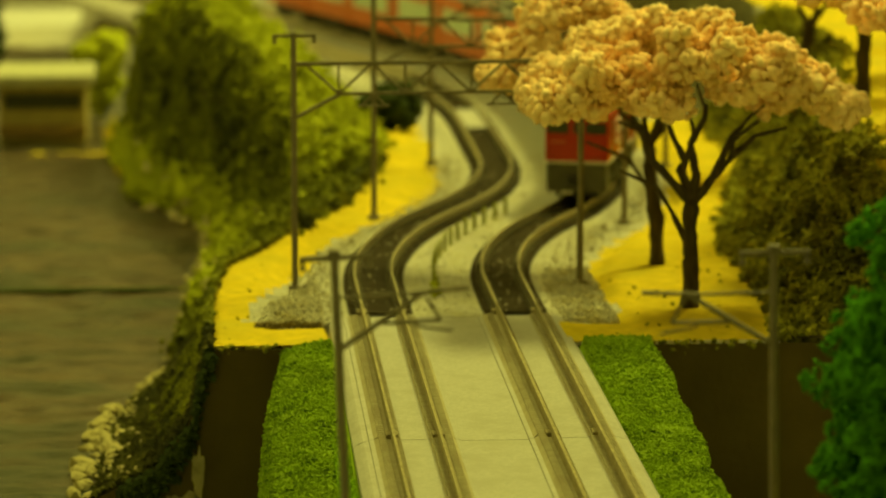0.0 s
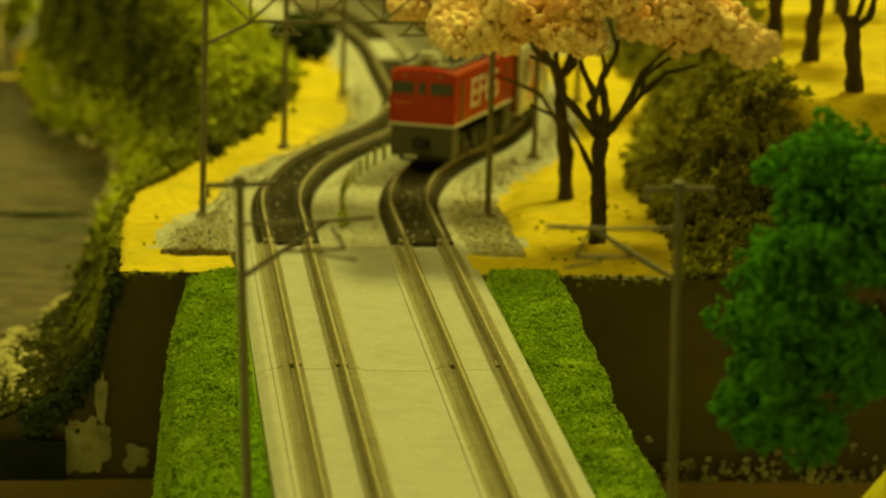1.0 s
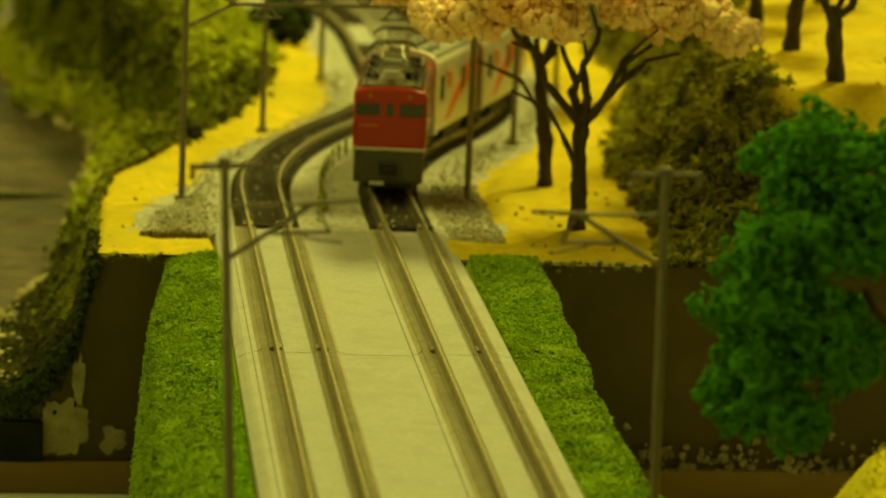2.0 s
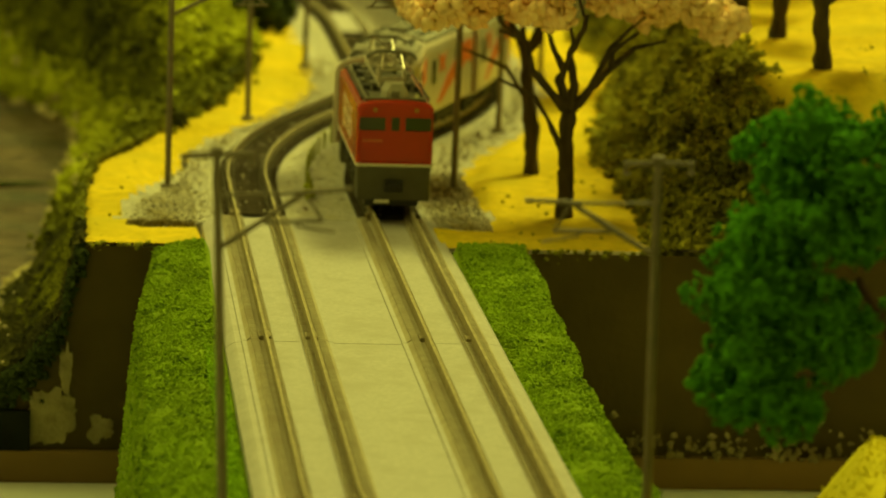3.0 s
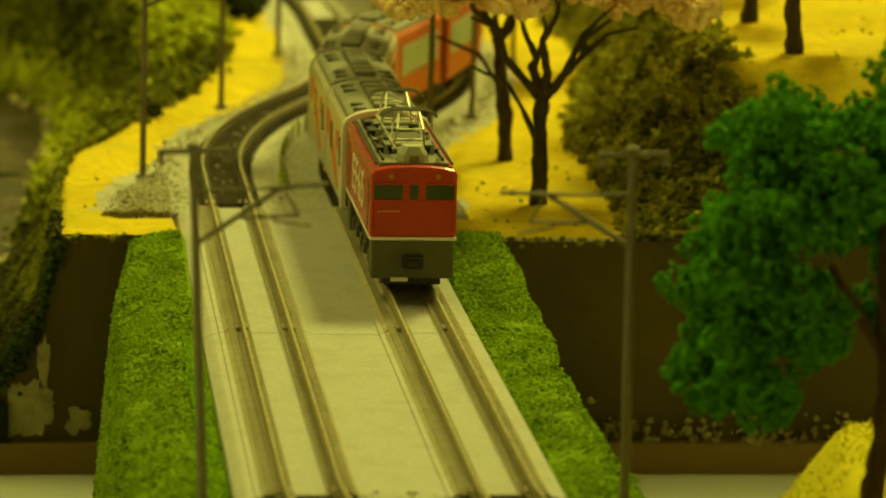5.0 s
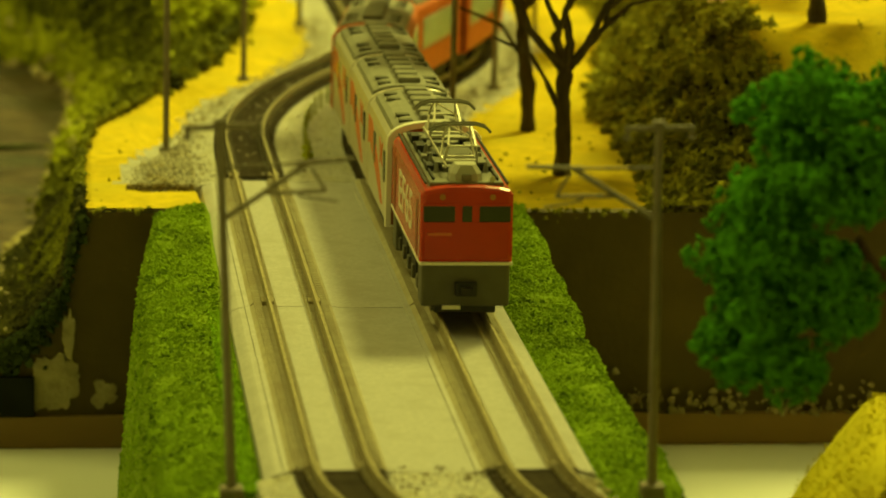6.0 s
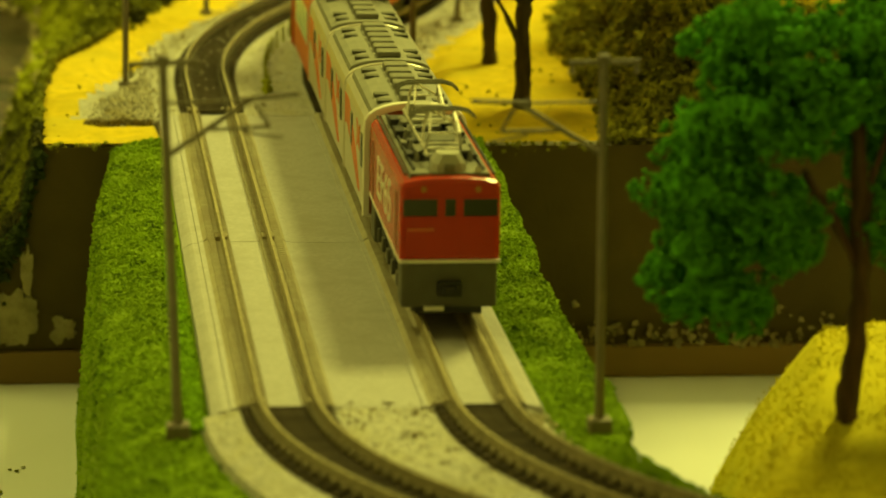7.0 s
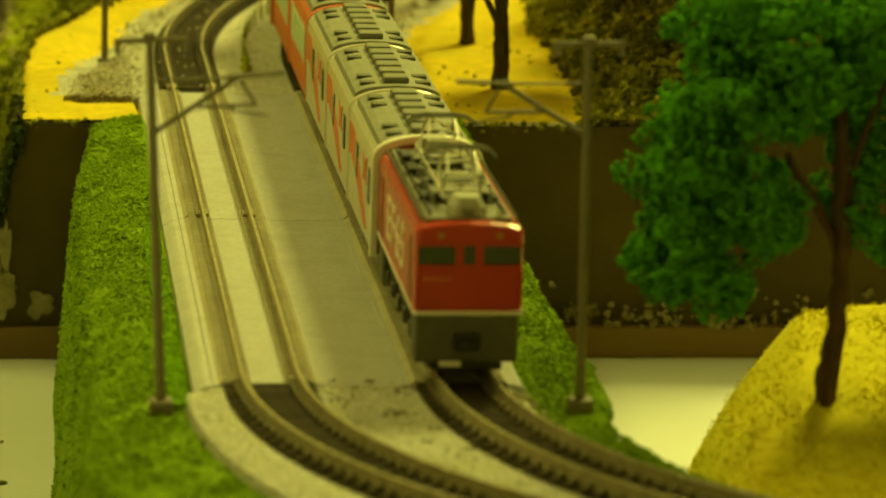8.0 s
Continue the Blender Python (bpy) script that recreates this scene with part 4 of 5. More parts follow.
def green_tree():
    rng = random.Random(9)
    lobes = []

    def mass(n, z0, z1, x_low, x_high, depth):
        """Lobes between two outlines that change with height."""
        while n:
            z = rng.uniform(z0, z1)
            k = (z - z0) / (z1 - z0)
            a, b = np.interp(k, [0, 0.25, 0.6, 1], x_low), np.interp(k, [0, 0.25, 0.6, 1], x_high)
            r = rng.uniform(0.0032, 0.0056)
            x = rng.uniform(a + r, max(b - r, a + r + 0.001))
            lobes.append((x, rng.uniform(-depth, depth), z, r))
            n -= 1

    mass(68, 0.026, 0.076, (-0.036, -0.035, -0.031, -0.029), (-0.016, -0.007, -0.002, -0.003), 0.010)
    mass(24, 0.060, 0.082, (-0.012, -0.010, -0.008, -0.006), (0.030, 0.032, 0.030, 0.026), 0.010)
    mass(52, 0.030, 0.074, (0.001, -0.003, -0.004, -0.002), (0.034, 0.036, 0.036, 0.032), 0.010)
    tree("green_tree", "deep green foam tree with a thin red-brown trunk on the hill", (0.0777, -0.0116, -0.0078), [(0, 0, 0), (0.0008, 0, 0.013), (0.0018, 0, 0.026), (0.001, 0, 0.039), (0.0, 0, 0.056)],
         (0.0020, 0.0011), [([(0.0016, 0, 0.030), (-0.003, 0, 0.039), (-0.009, 0, 0.048)], 0.0011, 0.0006), ([(0.0012, 0, 0.036), (0.003, 0, 0.048), (0.008, 0, 0.062)], 0.0009, 0.0005)],
         lobes, M["bark_red"], M["leaf"], 3, (0.0026, 0.00060, 34))


def verge_fence():
    f = tagged(new("verge_fence"), "row of small olive hoops between the far tracks", "fence")
    for i, s in enumerate(np.linspace(0.288, 0.418, 15)):
        p, h = MIDDLE.at(s), MIDDLE.heading(s)
        o = (p[0] - 0.0010 * h[1], p[1] + 0.001 * h[0], -0.0034)
        bm = bmesh.new()
        w, t = 0.0009, 0.0046
        limb(bm, [(-h[0] * w, -h[1] * w, 0), (-h[0] * w, -h[1] * w, t)], 0.00036, 0.00036, 5)
        limb(bm, [(-h[0] * w, -h[1] * w, t), (h[0] * w, h[1] * w, t)], 0.00036, 0.00036, 5)
        limb(bm, [(h[0] * w, h[1] * w, t), (h[0] * w, h[1] * w, 0)], 0.00036, 0.00036, 5)
        part("hoop", bm, M["fence"], f).location = o
    rng = np.random.default_rng(8)
    c = [(-0.0015 + rng.normal() * 0.0006, 0.288 + rng.normal() * 0.002, -0.003 + rng.uniform(0, 0.003)) for _ in range(40)]
    ob = lumps("weed_tuft", np.array(c), rng.uniform(0.0003, 0.0007, 40), rng, M["bush_light"])
    tagged(ob, "yellow-green weeds by the fence's end", "plant", kind="stuff")


# ---------------------------------------------------------------- the train (x across, y ahead, z up from the rail heads)
def shell(half, z0, z1, crown, y0, y1, round_=0.0018, seg=8):
    """A carriage body's shell with an arched roof."""
    prof = [(-half, z0), (half, z0)]
    zr = z1 - crown
    prof.append((half, zr))
    for k in range(1, seg):
        a = math.pi * k / seg
        prof.append((half * math.cos(a), zr + crown * math.sin(a) ** 0.7))
    prof.append((-half, zr))
    bm = bmesh.new()
    ends = [[bm.verts.new((x, y, z)) for x, z in prof] for y in (y0, y1)]
    n = len(prof)
    for k in range(n):
        bm.faces.new((ends[0][k], ends[0][(k + 1) % n], ends[1][(k + 1) % n], ends[1][k]))
    bm.faces.new(ends[0][::-1])
    bm.faces.new(ends[1])
    bmesh.ops.recalc_face_normals(bm, faces=bm.faces)
    if round_:
        es = [e for e in bm.edges if abs(e.verts[0].co.y - e.verts[1].co.y) < 1e-6]
        bmesh.ops.bevel(bm, geom=es, offset=round_, segments=2, affect="EDGES", profile=0.5)
    return bm


def bogie(t, y, wheel_ys):
    b = part("bogie", box(bmesh.new(), -0.0066, 0.0066, y - 0.0085, y + 0.0085, 0.0028, 0.0062, 0.0005), M["black"], t)
    for wy in wheel_ys:
        bm = bmesh.new()
        for x in (-0.0052, 0.0052):
            rod(bm, (x - 0.0009, y + wy, 0.0032), (x + 0.0009, y + wy, 0.0032), 0.0032, sides=14)
        part("wheelset", bm, M["black"], b)
    return b


def pantograph(t, y, raised):
    p = part("pantograph", box(bmesh.new(), -0.0052, 0.0052, y - 0.0030, y + 0.0030, 0.0262, 0.0266), M["roof"], t)
    h = 0.0340 if raised else 0.0292
    k, mid = (0.0050 if raised else 0.0075), (0.0266 + h) / 2
    rods = []
    for s in (-1, 1):
        for x in (-0.0028, 0.0028):
            rods.append(((x * 1.2, y + s * 0.0022, 0.0266), (x, y + s * k, mid), 0.00026))
            rods.append(((x, y + s * k, mid), (x * 0.8, y + s * 0.0012, h - 0.0004), 0.00026))
        rods.append(((-0.0034, y + s * 0.0022, 0.0268), (0.0034, y + s * 0.0022, 0.0268), 0.00035))
        rods.append(((-0.0028, y + s * k, mid), (0.0028, y + s * k, mid), 0.00022))
    rods.append(((-0.0028, y - k, mid), (0.0022, y - 0.0012, h - 0.0004), 0.00022))
    for p0, p1, r in rods:
        part("link", rod(bmesh.new(), p0, p1, r, sides=6), M["metal"], p, "bare metal link")
    bm = bmesh.new()
    for s in (-1, 1):
        yy = y + s * 0.0012
        limb(bm, [(-0.0062, yy, h - 0.0016), (-0.0050, yy, h - 0.0005), (-0.0032, yy, h), (0.0032, yy, h), (0.0050, yy, h - 0.0005), (0.0062, yy, h - 0.0016)], 0.00028, 0.00028, 5)
    part("collector", bm, M["roof"], p, "grey contact bows")


LOCO_LEN = 0.0590
RIDE = 0.0028


def locomotive():
    t = tagged(new("locomotive"), "short red electric locomotive with white lettering and grey skirts", "locomotive", "train")
    h, L2 = 0.00925, LOCO_LEN / 2
    part("body", shell(h, 0.0086, 0.0243, 0.0018, -L2, L2, 0.0010), M["red"], t, smooth=False)
    for s in (-1, 1):
        skirt = part("skirt", box(bmesh.new(), -h + 0.0004, h - 0.0004, s * (L2 - 0.0035) - 0.0034, s * (L2 - 0.0035) + 0.0034, 0.0026, 0.0111, 0.0006), M["grey"], t, "dark grey end skirt")
        bm = box(bmesh.new(), -0.0022, 0.0022, s * L2 - 0.0012, s * L2 + 0.0018, 0.0050, 0.0078, 0.0004)
        box(bm, -0.0012, 0.0012, s * L2 - 0.0012, s * L2 + 0.0030, 0.0055, 0.0070, 0.0003)
        part("coupler", bm, M["black"], skirt)
        part("step", box(bmesh.new(), 0.0010, 0.0046, s * L2 - 0.0004, s * L2 + 0.0007, 0.0022, 0.0030), M["white"], skirt, "white step plate")
        part("stripe", box(bmesh.new(), -h - 0.0001, h + 0.0001, s * L2 - 0.0030, s * L2 + 0.00012, 0.0082, 0.0089, 0.0002) if s > 0 else
             box(bmesh.new(), -h - 0.0001, h + 0.0001, s * L2 - 0.00012, s * L2 + 0.0030, 0.0082, 0.0089, 0.0002), M["white"], t, "thin white line")
        for x0, x1 in ((-0.0087, -0.0024), (0.0024, 0.0087), (-0.0010, 0.0010)):
            w = part("window", box(bmesh.new(), x0, x1, s * L2 - 0.0006, s * L2 + 0.00012, 0.0170, 0.0203, 0.0002), M["glass"], t, "dark cab window")
            if x1 - x0 > 0.004:
                bm = box(bmesh.new(), x0 - 0.0003, x1 + 0.0003, s * L2 - 0.0004, s * L2 + 0.0003, 0.0203, 0.0207)
                box(bm, x0 - 0.0003, x1 + 0.0003, s * L2 - 0.0004, s * L2 + 0.0003, 0.0166, 0.0170)
                part("frame", bm, M["red"], w)
        for x in (-0.0050, 0.0050):
            part("headlight", rod(bmesh.new(), (x, s * (L2 - 0.001), 0.0221), (x, s * (L2 + 0.0004), 0.0221), 0.0006, sides=12), M["lamp"], t, "round amber headlight")
        part("builder_plate", box(bmesh.new(), 0.0030, 0.0078, s * L2 - 0.0004, s * L2 + 0.00015, 0.0143, 0.0148), M["orange"], t, "small worn plate with unreadable marks")
        bm = bmesh.new()
        for x in (-h + 0.0003, h - 0.0003):
            rod(bm, (x, s * (L2 + 0.0003), 0.0100), (x, s * (L2 + 0.0003), 0.0162), 0.00018, sides=5)
        part("handrail", bm, M["red"], t)
    for x in (-1, 1):
        part("side_stripe", box(bmesh.new(), min(x * (h - 0.0005), x * (h + 0.00012)), max(x * (h - 0.0005), x * (h + 0.00012)), -L2 + 0.003, L2 - 0.003, 0.0082, 0.0089), M["white"], t, "thin white line")
        for y in (-0.0180, 0.0, 0.0180):
            fr = part("side_frame", box(bmesh.new(), min(x * 0.0066, x * 0.0076), max(x * 0.0066, x * 0.0076), y - 0.0068, y + 0.0068, 0.0042, 0.0078, 0.0004), M["black"], t, "black bogie side frame")
            for yy in (-0.0042, 0.0042):
                part("axle_box", box(bmesh.new(), min(x * 0.0074, x * 0.0082), max(x * 0.0074, x * 0.0082), y + yy - 0.0013, y + yy + 0.0013, 0.0030, 0.0058, 0.0003), M["grey"], fr)
        part("underframe", box(bmesh.new(), min(x * 0.0040, x * 0.0084), max(x * 0.0040, x * 0.0084), -L2 + 0.007, L2 - 0.007, 0.0100, 0.0112), M["black"], t)
        cu = bpy.data.curves.new("lettering", "FONT")
        cu.body, cu.size, cu.extrude, cu.align_x = "EF65", 0.0115, 0.00006, "CENTER"
        ob = new("lettering", cu)
        ob.data.materials.append(M["white"])
        ob.matrix_world = Matrix.Translation((x * (h + 0.00008), 0, 0.0118)) @ Matrix.Rotation(radians(90 * x), 4, "Z") @ Matrix.Rotation(radians(90), 4, "X") @ Matrix.Diagonal((1.25, 1, 1, 1))
        ob.parent = t
        ob["label"] = "large white side lettering"
        for y in (-0.0225, 0.0225):
            part("cab_door", box(bmesh.new(), min(x * h, x * (h + 0.0001)), max(x * h, x * (h + 0.0001)), y - 0.0017, y + 0.0017, 0.0092, 0.0205), M["brown"], t, "narrow cab door")
        bm = bmesh.new()
        rod(bm, (x * (h - 0.0011), -L2 + 0.003, 0.0245), (x * (h - 0.0011), L2 - 0.002, 0.0245), 0.00030, sides=6)
        part("roof_rail", bm, M["black"], t)
    part("roof_deck", box(bmesh.new(), -0.0074, 0.0074, -L2 + 0.002, L2 - 0.0022, 0.0236, 0.0247, 0.0003), M["roof"], t, "grey roof deck")
    for e in (1, -1):
        bm = bmesh.new()
        rings = []
        for w, y0, y1, z in ((0.0033, 0.0026, 0.0078, 0.0246), (0.0031, 0.0028, 0.0077, 0.0262), (0.0021, 0.0034, 0.0074, 0.0279)):
            c = 0.0010
            rings.append([bm.verts.new((x, e * (L2 - y), z)) for x, y in ((-w, y0 + c), (-w + c, y0), (w - c, y0), (w, y0 + c), (w, y1), (-w, y1))])
        for lo, hi in zip(rings, rings[1:]):
            for k in range(6):
                bm.faces.new((lo[k], lo[(k + 1) % 6], hi[(k + 1) % 6], hi[k]))
        bm.faces.new(rings[-1])
        bm.faces.new(rings[0][::-1])
        bmesh.ops.recalc_face_normals(bm, faces=bm.faces)
        cover = part("roof_cover", bm, M["cover"], t, "pale grey angular cooler cover")
        part("panel", box(bmesh.new(), -0.0010, 0.0010, e * (L2 - 0.0026) - 0.0003, e * (L2 - 0.0026) + 0.0003, 0.0248, 0.0262, 0.0002), M["roof"], cover)
        part("rail_guard", box(bmesh.new(), -0.0062, 0.0062, e * (L2 - 0.0012) - 0.0008, e * (L2 - 0.0012) + 0.0008, 0.0013 - RIDE, 0.0027 - RIDE, 0.0003), M["black"], t, "black guard bar under the skirt")
    for x in (-1, 1):
        part("gutter", box(bmesh.new(), min(x * 0.0062, x * 0.0066), max(x * 0.0062, x * 0.0066), -L2 + 0.004, L2 - 0.004, 0.0246, 0.0253), M["black"], t)
    rng = random.Random(3)
    for y in (-0.016, -0.006, 0.004, 0.014):
        for x in (-0.0056, -0.0044, 0.0046, 0.0058):
            bm = box(bmesh.new(), x - 0.0010, x + 0.0010, y - 0.0018 + rng.uniform(-0.002, 0.002), y + 0.0018, 0.0246, 0.0256 + rng.uniform(0, 0.0008), 0.0002)
            part("roof_box", bm, M["black"] if rng.random() < 0.6 else M["roof"], t)
        bm = rod(bmesh.new(), (-0.0050, y + 0.003, 0.0247), (-0.0050, y + 0.003, 0.0268), 0.0006, 0.0003)
        rod(bm, (0.0050, y + 0.003, 0.0247), (0.0050, y + 0.003, 0.0268), 0.0006, 0.0003)
        part("insulator", bm, M["roof_pale"], t)
    part("duct", box(bmesh.new(), -0.0042, 0.0042, -0.0045, 0.0035, 0.0246, 0.0259, 0.0004), M["grey"], t)
    part("bus_bar", rod(bmesh.new(), (0.0035, -0.022, 0.0268), (0.0035, 0.022, 0.0268), 0.00025, sides=6), M["metal"], t)
    part("horn", rod(bmesh.new(), (-0.0052, L2 - 0.0040, 0.0252), (-0.0052, L2 - 0.0024, 0.0252), 0.0003, 0.0006), M["metal"], t)
    pantograph(t, 0.0135, True)
    pantograph(t, -0.0135, True)
    for ob in t.children:
        if ob.name.split(".")[0] not in ("skirt", "side_frame", "underframe"):
            ob.location.z += RIDE
    bogie(t, 0.0165, (-0.0052, 0.0052))
    bogie(t, 0.0, (-0.0045, 0.0045))
    bogie(t, -0.0165, (-0.0052, 0.0052))
    return t


CAR_LEN = 0.0470


def side_panel(t, x, h, pts, mat, label):
    """A flat painted shape on a carriage side, given as (along, up)."""
    a, b = x * (h - 0.0004), x * (h + 0.00015)
    bm = bmesh.new()
    f0, f1 = [bm.verts.new((a, y, z)) for y, z in pts], [bm.verts.new((b, y, z)) for y, z in pts]
    bm.faces.new(f0)
    bm.faces.new(f1[::-1])
    n = len(pts)
    for k in range(n):
        bm.faces.new((f0[k], f1[k], f1[(k + 1) % n], f0[(k + 1) % n]))
    bmesh.ops.recalc_face_normals(bm, faces=bm.faces)
    return part("panel", bm, mat, t, label)


def carriage(kind, first=False):
    """kind 0: pale with an orange emblem and panels; 1: orange-red with pale windows."""
    t = tagged(new("carriage"), ("short pale silver carriage with orange emblem and panels" if kind == 0 else
                                 "short orange-red carriage with pale windows and grey roof"), "carriage", "train")
    h, L2 = 0.0099, CAR_LEN / 2
    part("body", shell(h, 0.0065, 0.0280, 0.0048, -L2, L2, 0.0003, 14), M["silver"] if kind == 0 else M["orange"], t)
    for s in (-1, 1):
        white = first and s > 0
        arch = shell(h + (0.0005 if white else 0.0002), 0.0060, 0.0292 if white else 0.0282, 0.0054, s * L2 - (0.0013 if white else 0.0006), s * L2 + 0.0006, 0.0003, 14)
        part("end_frame", arch, M["white"] if white else M["silver"] if kind == 0 else M["orange"], t, "white end arch" if white else "painted end arch")
        g = part("gable", shell(h - 0.0008, 0.0066, 0.0278, 0.0046, s * L2 - 0.0004, s * L2 + 0.0009, 0, 14), M["brown"], t, "red-brown end wall")
        part("gangway", box(bmesh.new(), -0.0028, 0.0028, min(s * L2, s * (L2 + 0.0018)), max(s * L2, s * (L2 + 0.0018)), 0.0070, 0.0200, 0.0004), M["black"], g)
    part("roof", shell(0.0088, 0.0250, 0.0285, 0.0026, -L2 + 0.0018, L2 - 0.0018, 0.0002, 10), M["roof_pale"], t, "pale grey roof")
    for i, y in enumerate(np.linspace(-L2 + 0.0065, L2 - 0.0065, 6)):
        part("roof_unit", box(bmesh.new(), -0.0026, 0.0026, y - 0.0024, y + 0.0024, 0.0282, 0.0298, 0.0006), M["roof"], t, "grey roof cooler")
        if i in (0, 1, 4, 5):
            for x in (-0.0056, 0.0056):
                part("roof_vent", box(bmesh.new(), x - 0.0015, x + 0.0015, y - 0.0013, y + 0.0013, 0.0270, 0.0285, 0.0002), M["grey"], t, "dark roof vent")
    for x in (-1, 1):
        if kind == 0:
            side_panel(t, x, h, [(-L2 + 0.0008, 0.0160), (-L2 + 0.0060, 0.0170), (-0.0040, 0.0130), (0.0080, 0.0085), (0.0120, 0.0085), (0.0030, 0.0150), (-L2 + 0.0095, 0.0226), (-L2 + 0.0008, 0.0226)],
                       M["orange"], "orange-red slanting panel")
            side_panel(t, x, h, [(0.0045, 0.0165), (0.0075, 0.0180), (0.0110, 0.0168), (0.0098, 0.0192), (0.0118, 0.0222), (0.0075, 0.0208), (0.0040, 0.0222), (0.0058, 0.0190)],
                       M["orange"], "orange star-like emblem")
            spots = (-0.0070, 0.0160)
        else:
            side_panel(t, x, h, [(-L2 + 0.004, 0.0135), (L2 - 0.004, 0.0135), (L2 - 0.004, 0.0222), (-L2 + 0.004, 0.0222)], M["silver"], "pale window band")
            spots = np.linspace(-L2 + 0.008, L2 - 0.008, 7)
        for y in spots:
            part("window", box(bmesh.new(), min(x * (h - 0.0004), x * (h + 0.0003)), max(x * (h - 0.0004), x * (h + 0.0003)), y - 0.0016, y + 0.0016, 0.0145, 0.0212, 0.0002),
                 M["glass_pale"] if kind else M["glass"], t, "window pane")
        part("underframe", box(bmesh.new(), min(x * 0.0070, x * 0.0086), max(x * 0.0070, x * 0.0086), -0.0075, 0.0075, 0.0026, 0.0066, 0.0004), M["black"], t, "black underfloor boxes")
    bogie(t, 0.0150, (-0.0042, 0.0042))
    bogie(t, -0.0150, (-0.0042, 0.0042))
    return t


# ---------------------------------------------------------------- distance
def far_house():
    t = tagged(new("house"), "small plastered house with a pale flat roof by the river", "house")
    t.location = (-0.124, 0.83, RIVER_Z - 0.002)
    part("wall", box(bmesh.new(), -0.019, 0.016, 0, 0.04, 0, 0.026, 0.0006), M["house_wall"], t)
    part("window_band", box(bmesh.new(), -0.017, 0.014, -0.0008, 0.002, 0.017, 0.023), M["glass"], t)
    part("balcony", box(bmesh.new(), -0.019, 0.016, -0.004, 0, 0.006, 0.0105), M["wood"], t)
    part("roof", box(bmesh.new(), -0.022, 0.019, -0.004, 0.044, 0.026, 0.031, 0.001), M["house_roof"], t)
    rng = np.random.default_rng(77)
    t = tagged(new("bush"), "light green bush behind the house", "bush")
    t.location = (-0.104, 0.90, -0.030)
    c, s = crown_points([(0, 0, 0.010, 0.010), (0.003, 0, 0.022, 0.008), (-0.005, 0, 0.018, 0.007), (0, 0, 0.001, 0.008)], rng, 60, 0.0022)
    lumps("foliage", c, s, rng, M["bush_light"], t)
    t = tagged(new("cypress_tree"), "slim dark green conifer behind the house", "tree")
    t.location = (-0.158, 1.05, TABLE_Z)
    c, s = crown_points([(0, 0, 0.006 + 0.007 * k, 0.0055 - 0.0003 * k) for k in range(9)], rng, 60, 0.0020)
    lumps("crown", c, s, rng, M["bush_dark"], t)
    part("trunk", rod(bmesh.new(), (0, 0, 0), (0, 0, 0.01), 0.0015), M["bark"], t)


def plaster_patch():
    """Bare plaster where the paint of the front board is missing."""
    for cx, cz, rx, rz in ((-0.0645, -0.0450, 0.0062, 0.0068), (-0.0615, -0.0335, 0.0016, 0.0060), (-0.0530, -0.0475, 0.0030, 0.0032)):
        pts = []
        for k in range(48):
            u = 2 * math.pi * k / 48
            r = 1 + 0.5 * noise.noise((cx * 900 + 1.6 * math.cos(u), cz * 900 + 1.6 * math.sin(u), 4.0)) + 0.25 * noise.noise((7 * math.cos(u), 7 * math.sin(u), cx * 500))
            pts.append((cx + rx * r * math.cos(u), cz + rz * r * math.sin(u)))
        bm = bmesh.new()
        vs = [bm.verts.new((x, FACE_Y - 0.0020, z)) for x, z in pts]
        f = bm.faces.new(vs)
        r = bmesh.ops.extrude_face_region(bm, geom=[f])
        for v in r["geom"]:
            if isinstance(v, bmesh.types.BMVert):
                v.co.y -= 0.0006
        bmesh.ops.recalc_face_normals(bm, faces=bm.faces)
        tagged(part("plaster", bm, M["plaster"]), "bare pale plaster on the dark board", "plaster", kind="structure")


def crossing_panel():
    t = tagged(new("crossing_panel"), "pale panel lying between the rails", "panel")
    p, h = LEFT.at(0.615), LEFT.heading(0.615)
    t.matrix_world = Matrix.Translation((p[0], p[1], -0.0026)) @ Matrix.Rotation(math.atan2(-h[0], h[1]), 4, "Z")
    part("board", box(bmesh.new(), -0.0036, 0.0036, -0.024, 0.024, 0, 0.0018, 0.0003), M["concrete"], t)


def river_seam():
    bm = box(bmesh.new(), -0.30, -0.067, 0.496, 0.5000, RIVER_Z - 0.003, RIVER_Z + 0.0009, 0.0004)
    tagged(part("trim_2", bm, M["bush_dark"]), "dark joint line across the river", "joint", kind="structure")


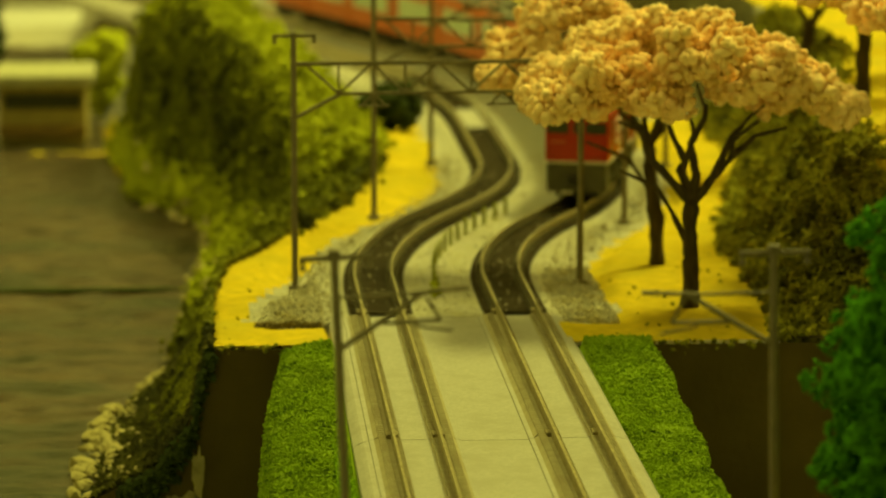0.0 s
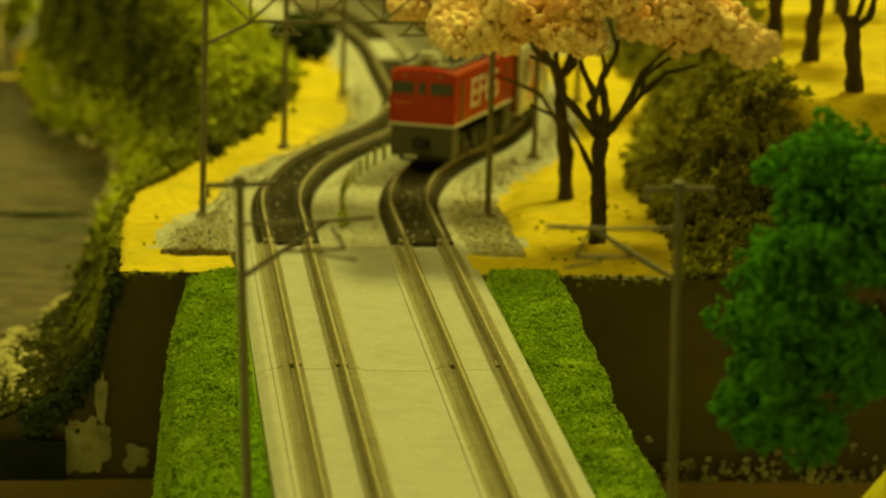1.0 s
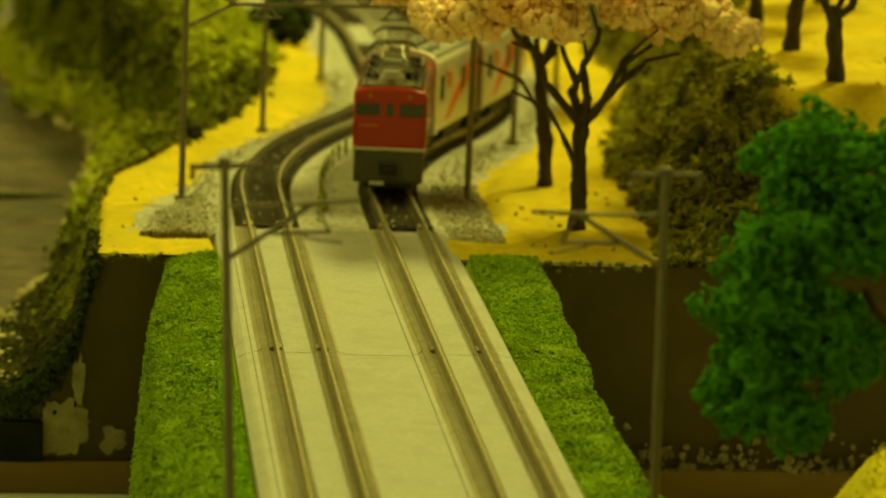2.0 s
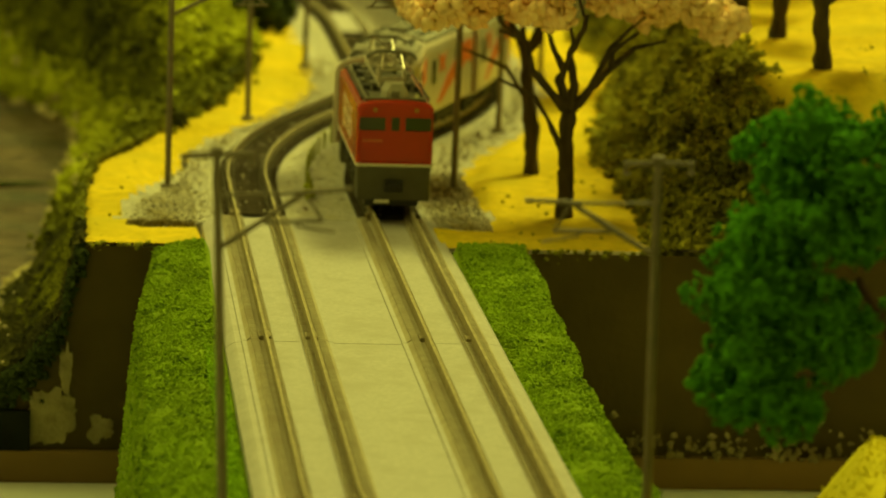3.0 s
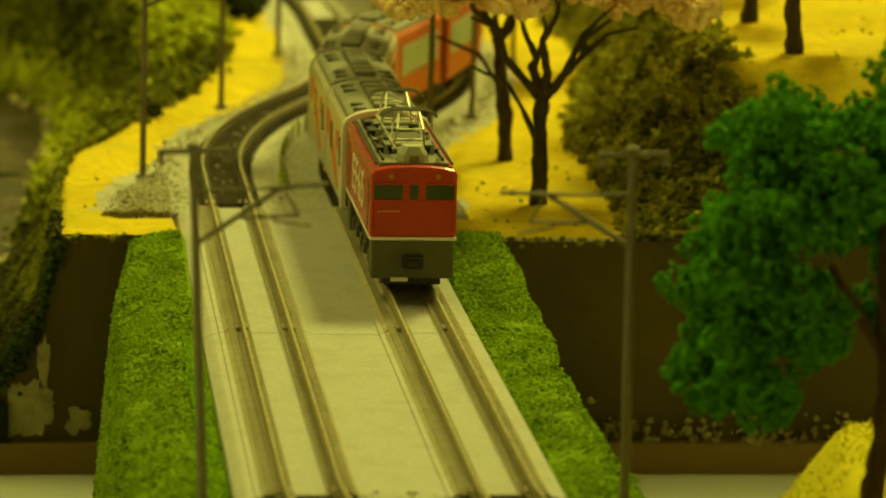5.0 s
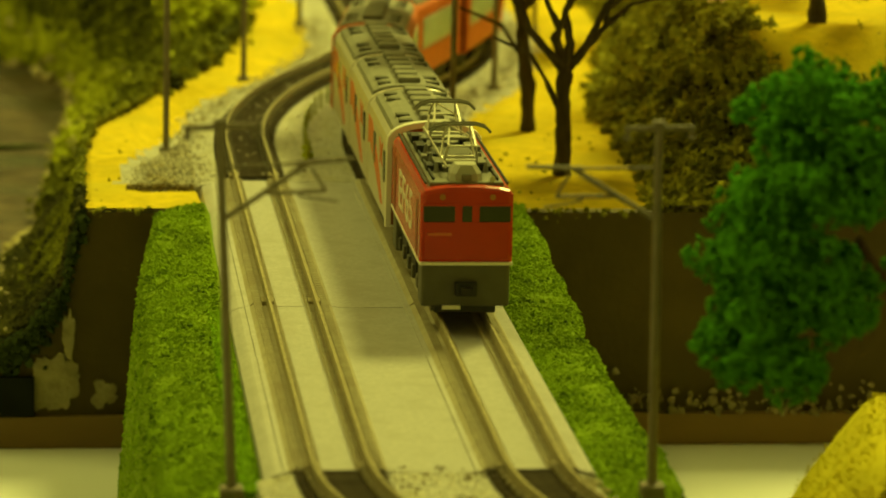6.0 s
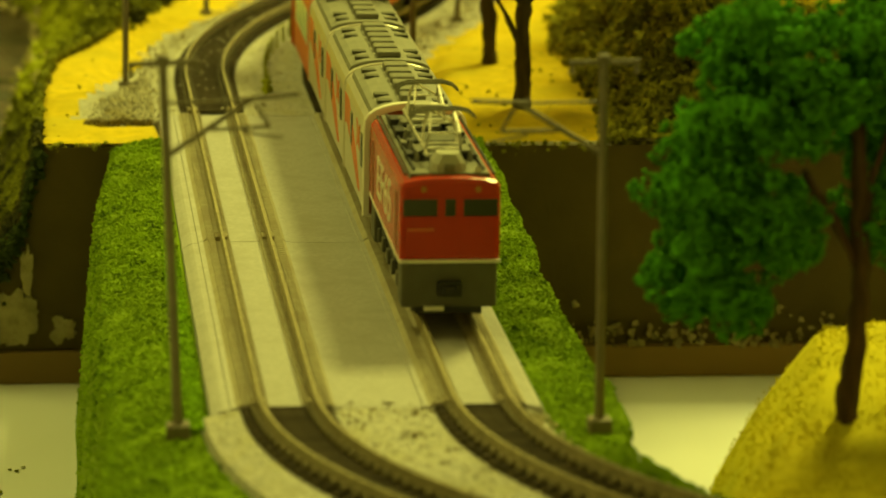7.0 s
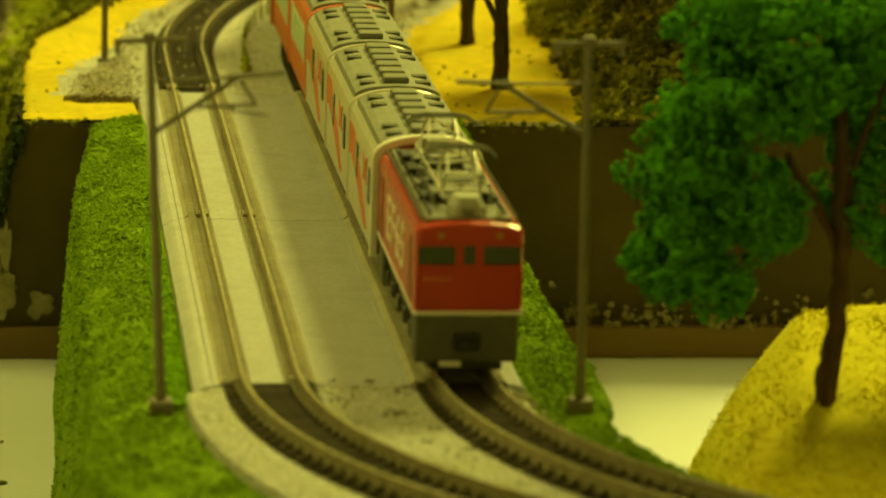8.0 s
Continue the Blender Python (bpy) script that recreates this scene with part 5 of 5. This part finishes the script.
def build():
    room()
    table()
    far_module()
    near_module()
    deck()
    for line in (LEFT, RIGHT):
        rails(line, -0.118, 0.2585, M["rail"])
        rails(line, 0.2588, 1.25, M["rail_top"])
    ballast_beds()
    near_mast(-0.0350, -0.0055, -2.4, 1)
    near_mast(0.0366, -0.0055, -1.0, -1)
    gantry((-0.0365, 0.3016), (0.0372, 0.3054))
    gantry((-0.0108, 0.4131), (0.0603, 0.4005))
    gantry((0.0126, 0.5198), (0.0870, 0.5110))
    bushes()
    blossom_trees()
    green_tree()
    verge_fence()
    far_house()
    crossing_panel()
    plaster_patch()
    river_seam()
    for line, tag in ((LEFT, "west"), (RIGHT, "east")):
        sleepers(line, -0.112, 0.0004, "track_1", "bent track with dark sleepers on pale ballast", M["bed"], M["chair"])
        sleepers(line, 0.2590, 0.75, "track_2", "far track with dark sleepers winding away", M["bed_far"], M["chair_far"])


# where the locomotive's front stands on its track, by time
FRONT = [(0.0, 0.4215), (0.5, 0.394), (1.0, 0.360), (1.2, 0.347), (1.75, 0.309), (2.3, 0.2755), (2.5, 0.269), (3.0, 0.253), (3.5, 0.229), (4.0, 0.2035),
         (4.5, 0.1765), (6.0, 0.0990), (6.5, 0.0735), (7.0, 0.0457), (7.5, 0.020), (8.0, -0.0062)]


def front_at(t):
    ts, ss = [a for a, _ in FRONT], [b for _, b in FRONT]
    return float(np.interp(t, ts, ss))


def vehicle_pose(s_front, length):
    """A vehicle whose two bogies ride on the east track."""
    a, b = RIGHT.at(s_front + length * 0.2), RIGHT.at(s_front + length * 0.8)
    d = a - b
    mid = (a + b) / 2
    return Matrix.Translation((mid[0], mid[1], 0)) @ Matrix.Rotation(math.atan2(-d[0], d[1]), 4, "Z")


TRAIN = []


def make_train():
    TRAIN.append((locomotive(), 0.0, LOCO_LEN))
    gap = 0.0026
    s = LOCO_LEN + gap
    a, b, c = carriage(0, True), carriage(0), carriage(1)
    for k in range(10):
        ob = (a, b, None, c)[k] if k in (0, 1, 3) else copy_thing(b if k == 2 else c, Matrix())
        TRAIN.append((ob, s, CAR_LEN))
        s += CAR_LEN + gap


def motions():
    for ob, back, length in TRAIN:
        walk(ob, [(t, vehicle_pose(front_at(t) + back, length)) for t in np.arange(0, 8.001, 0.25)])


build()
make_train()
motions()
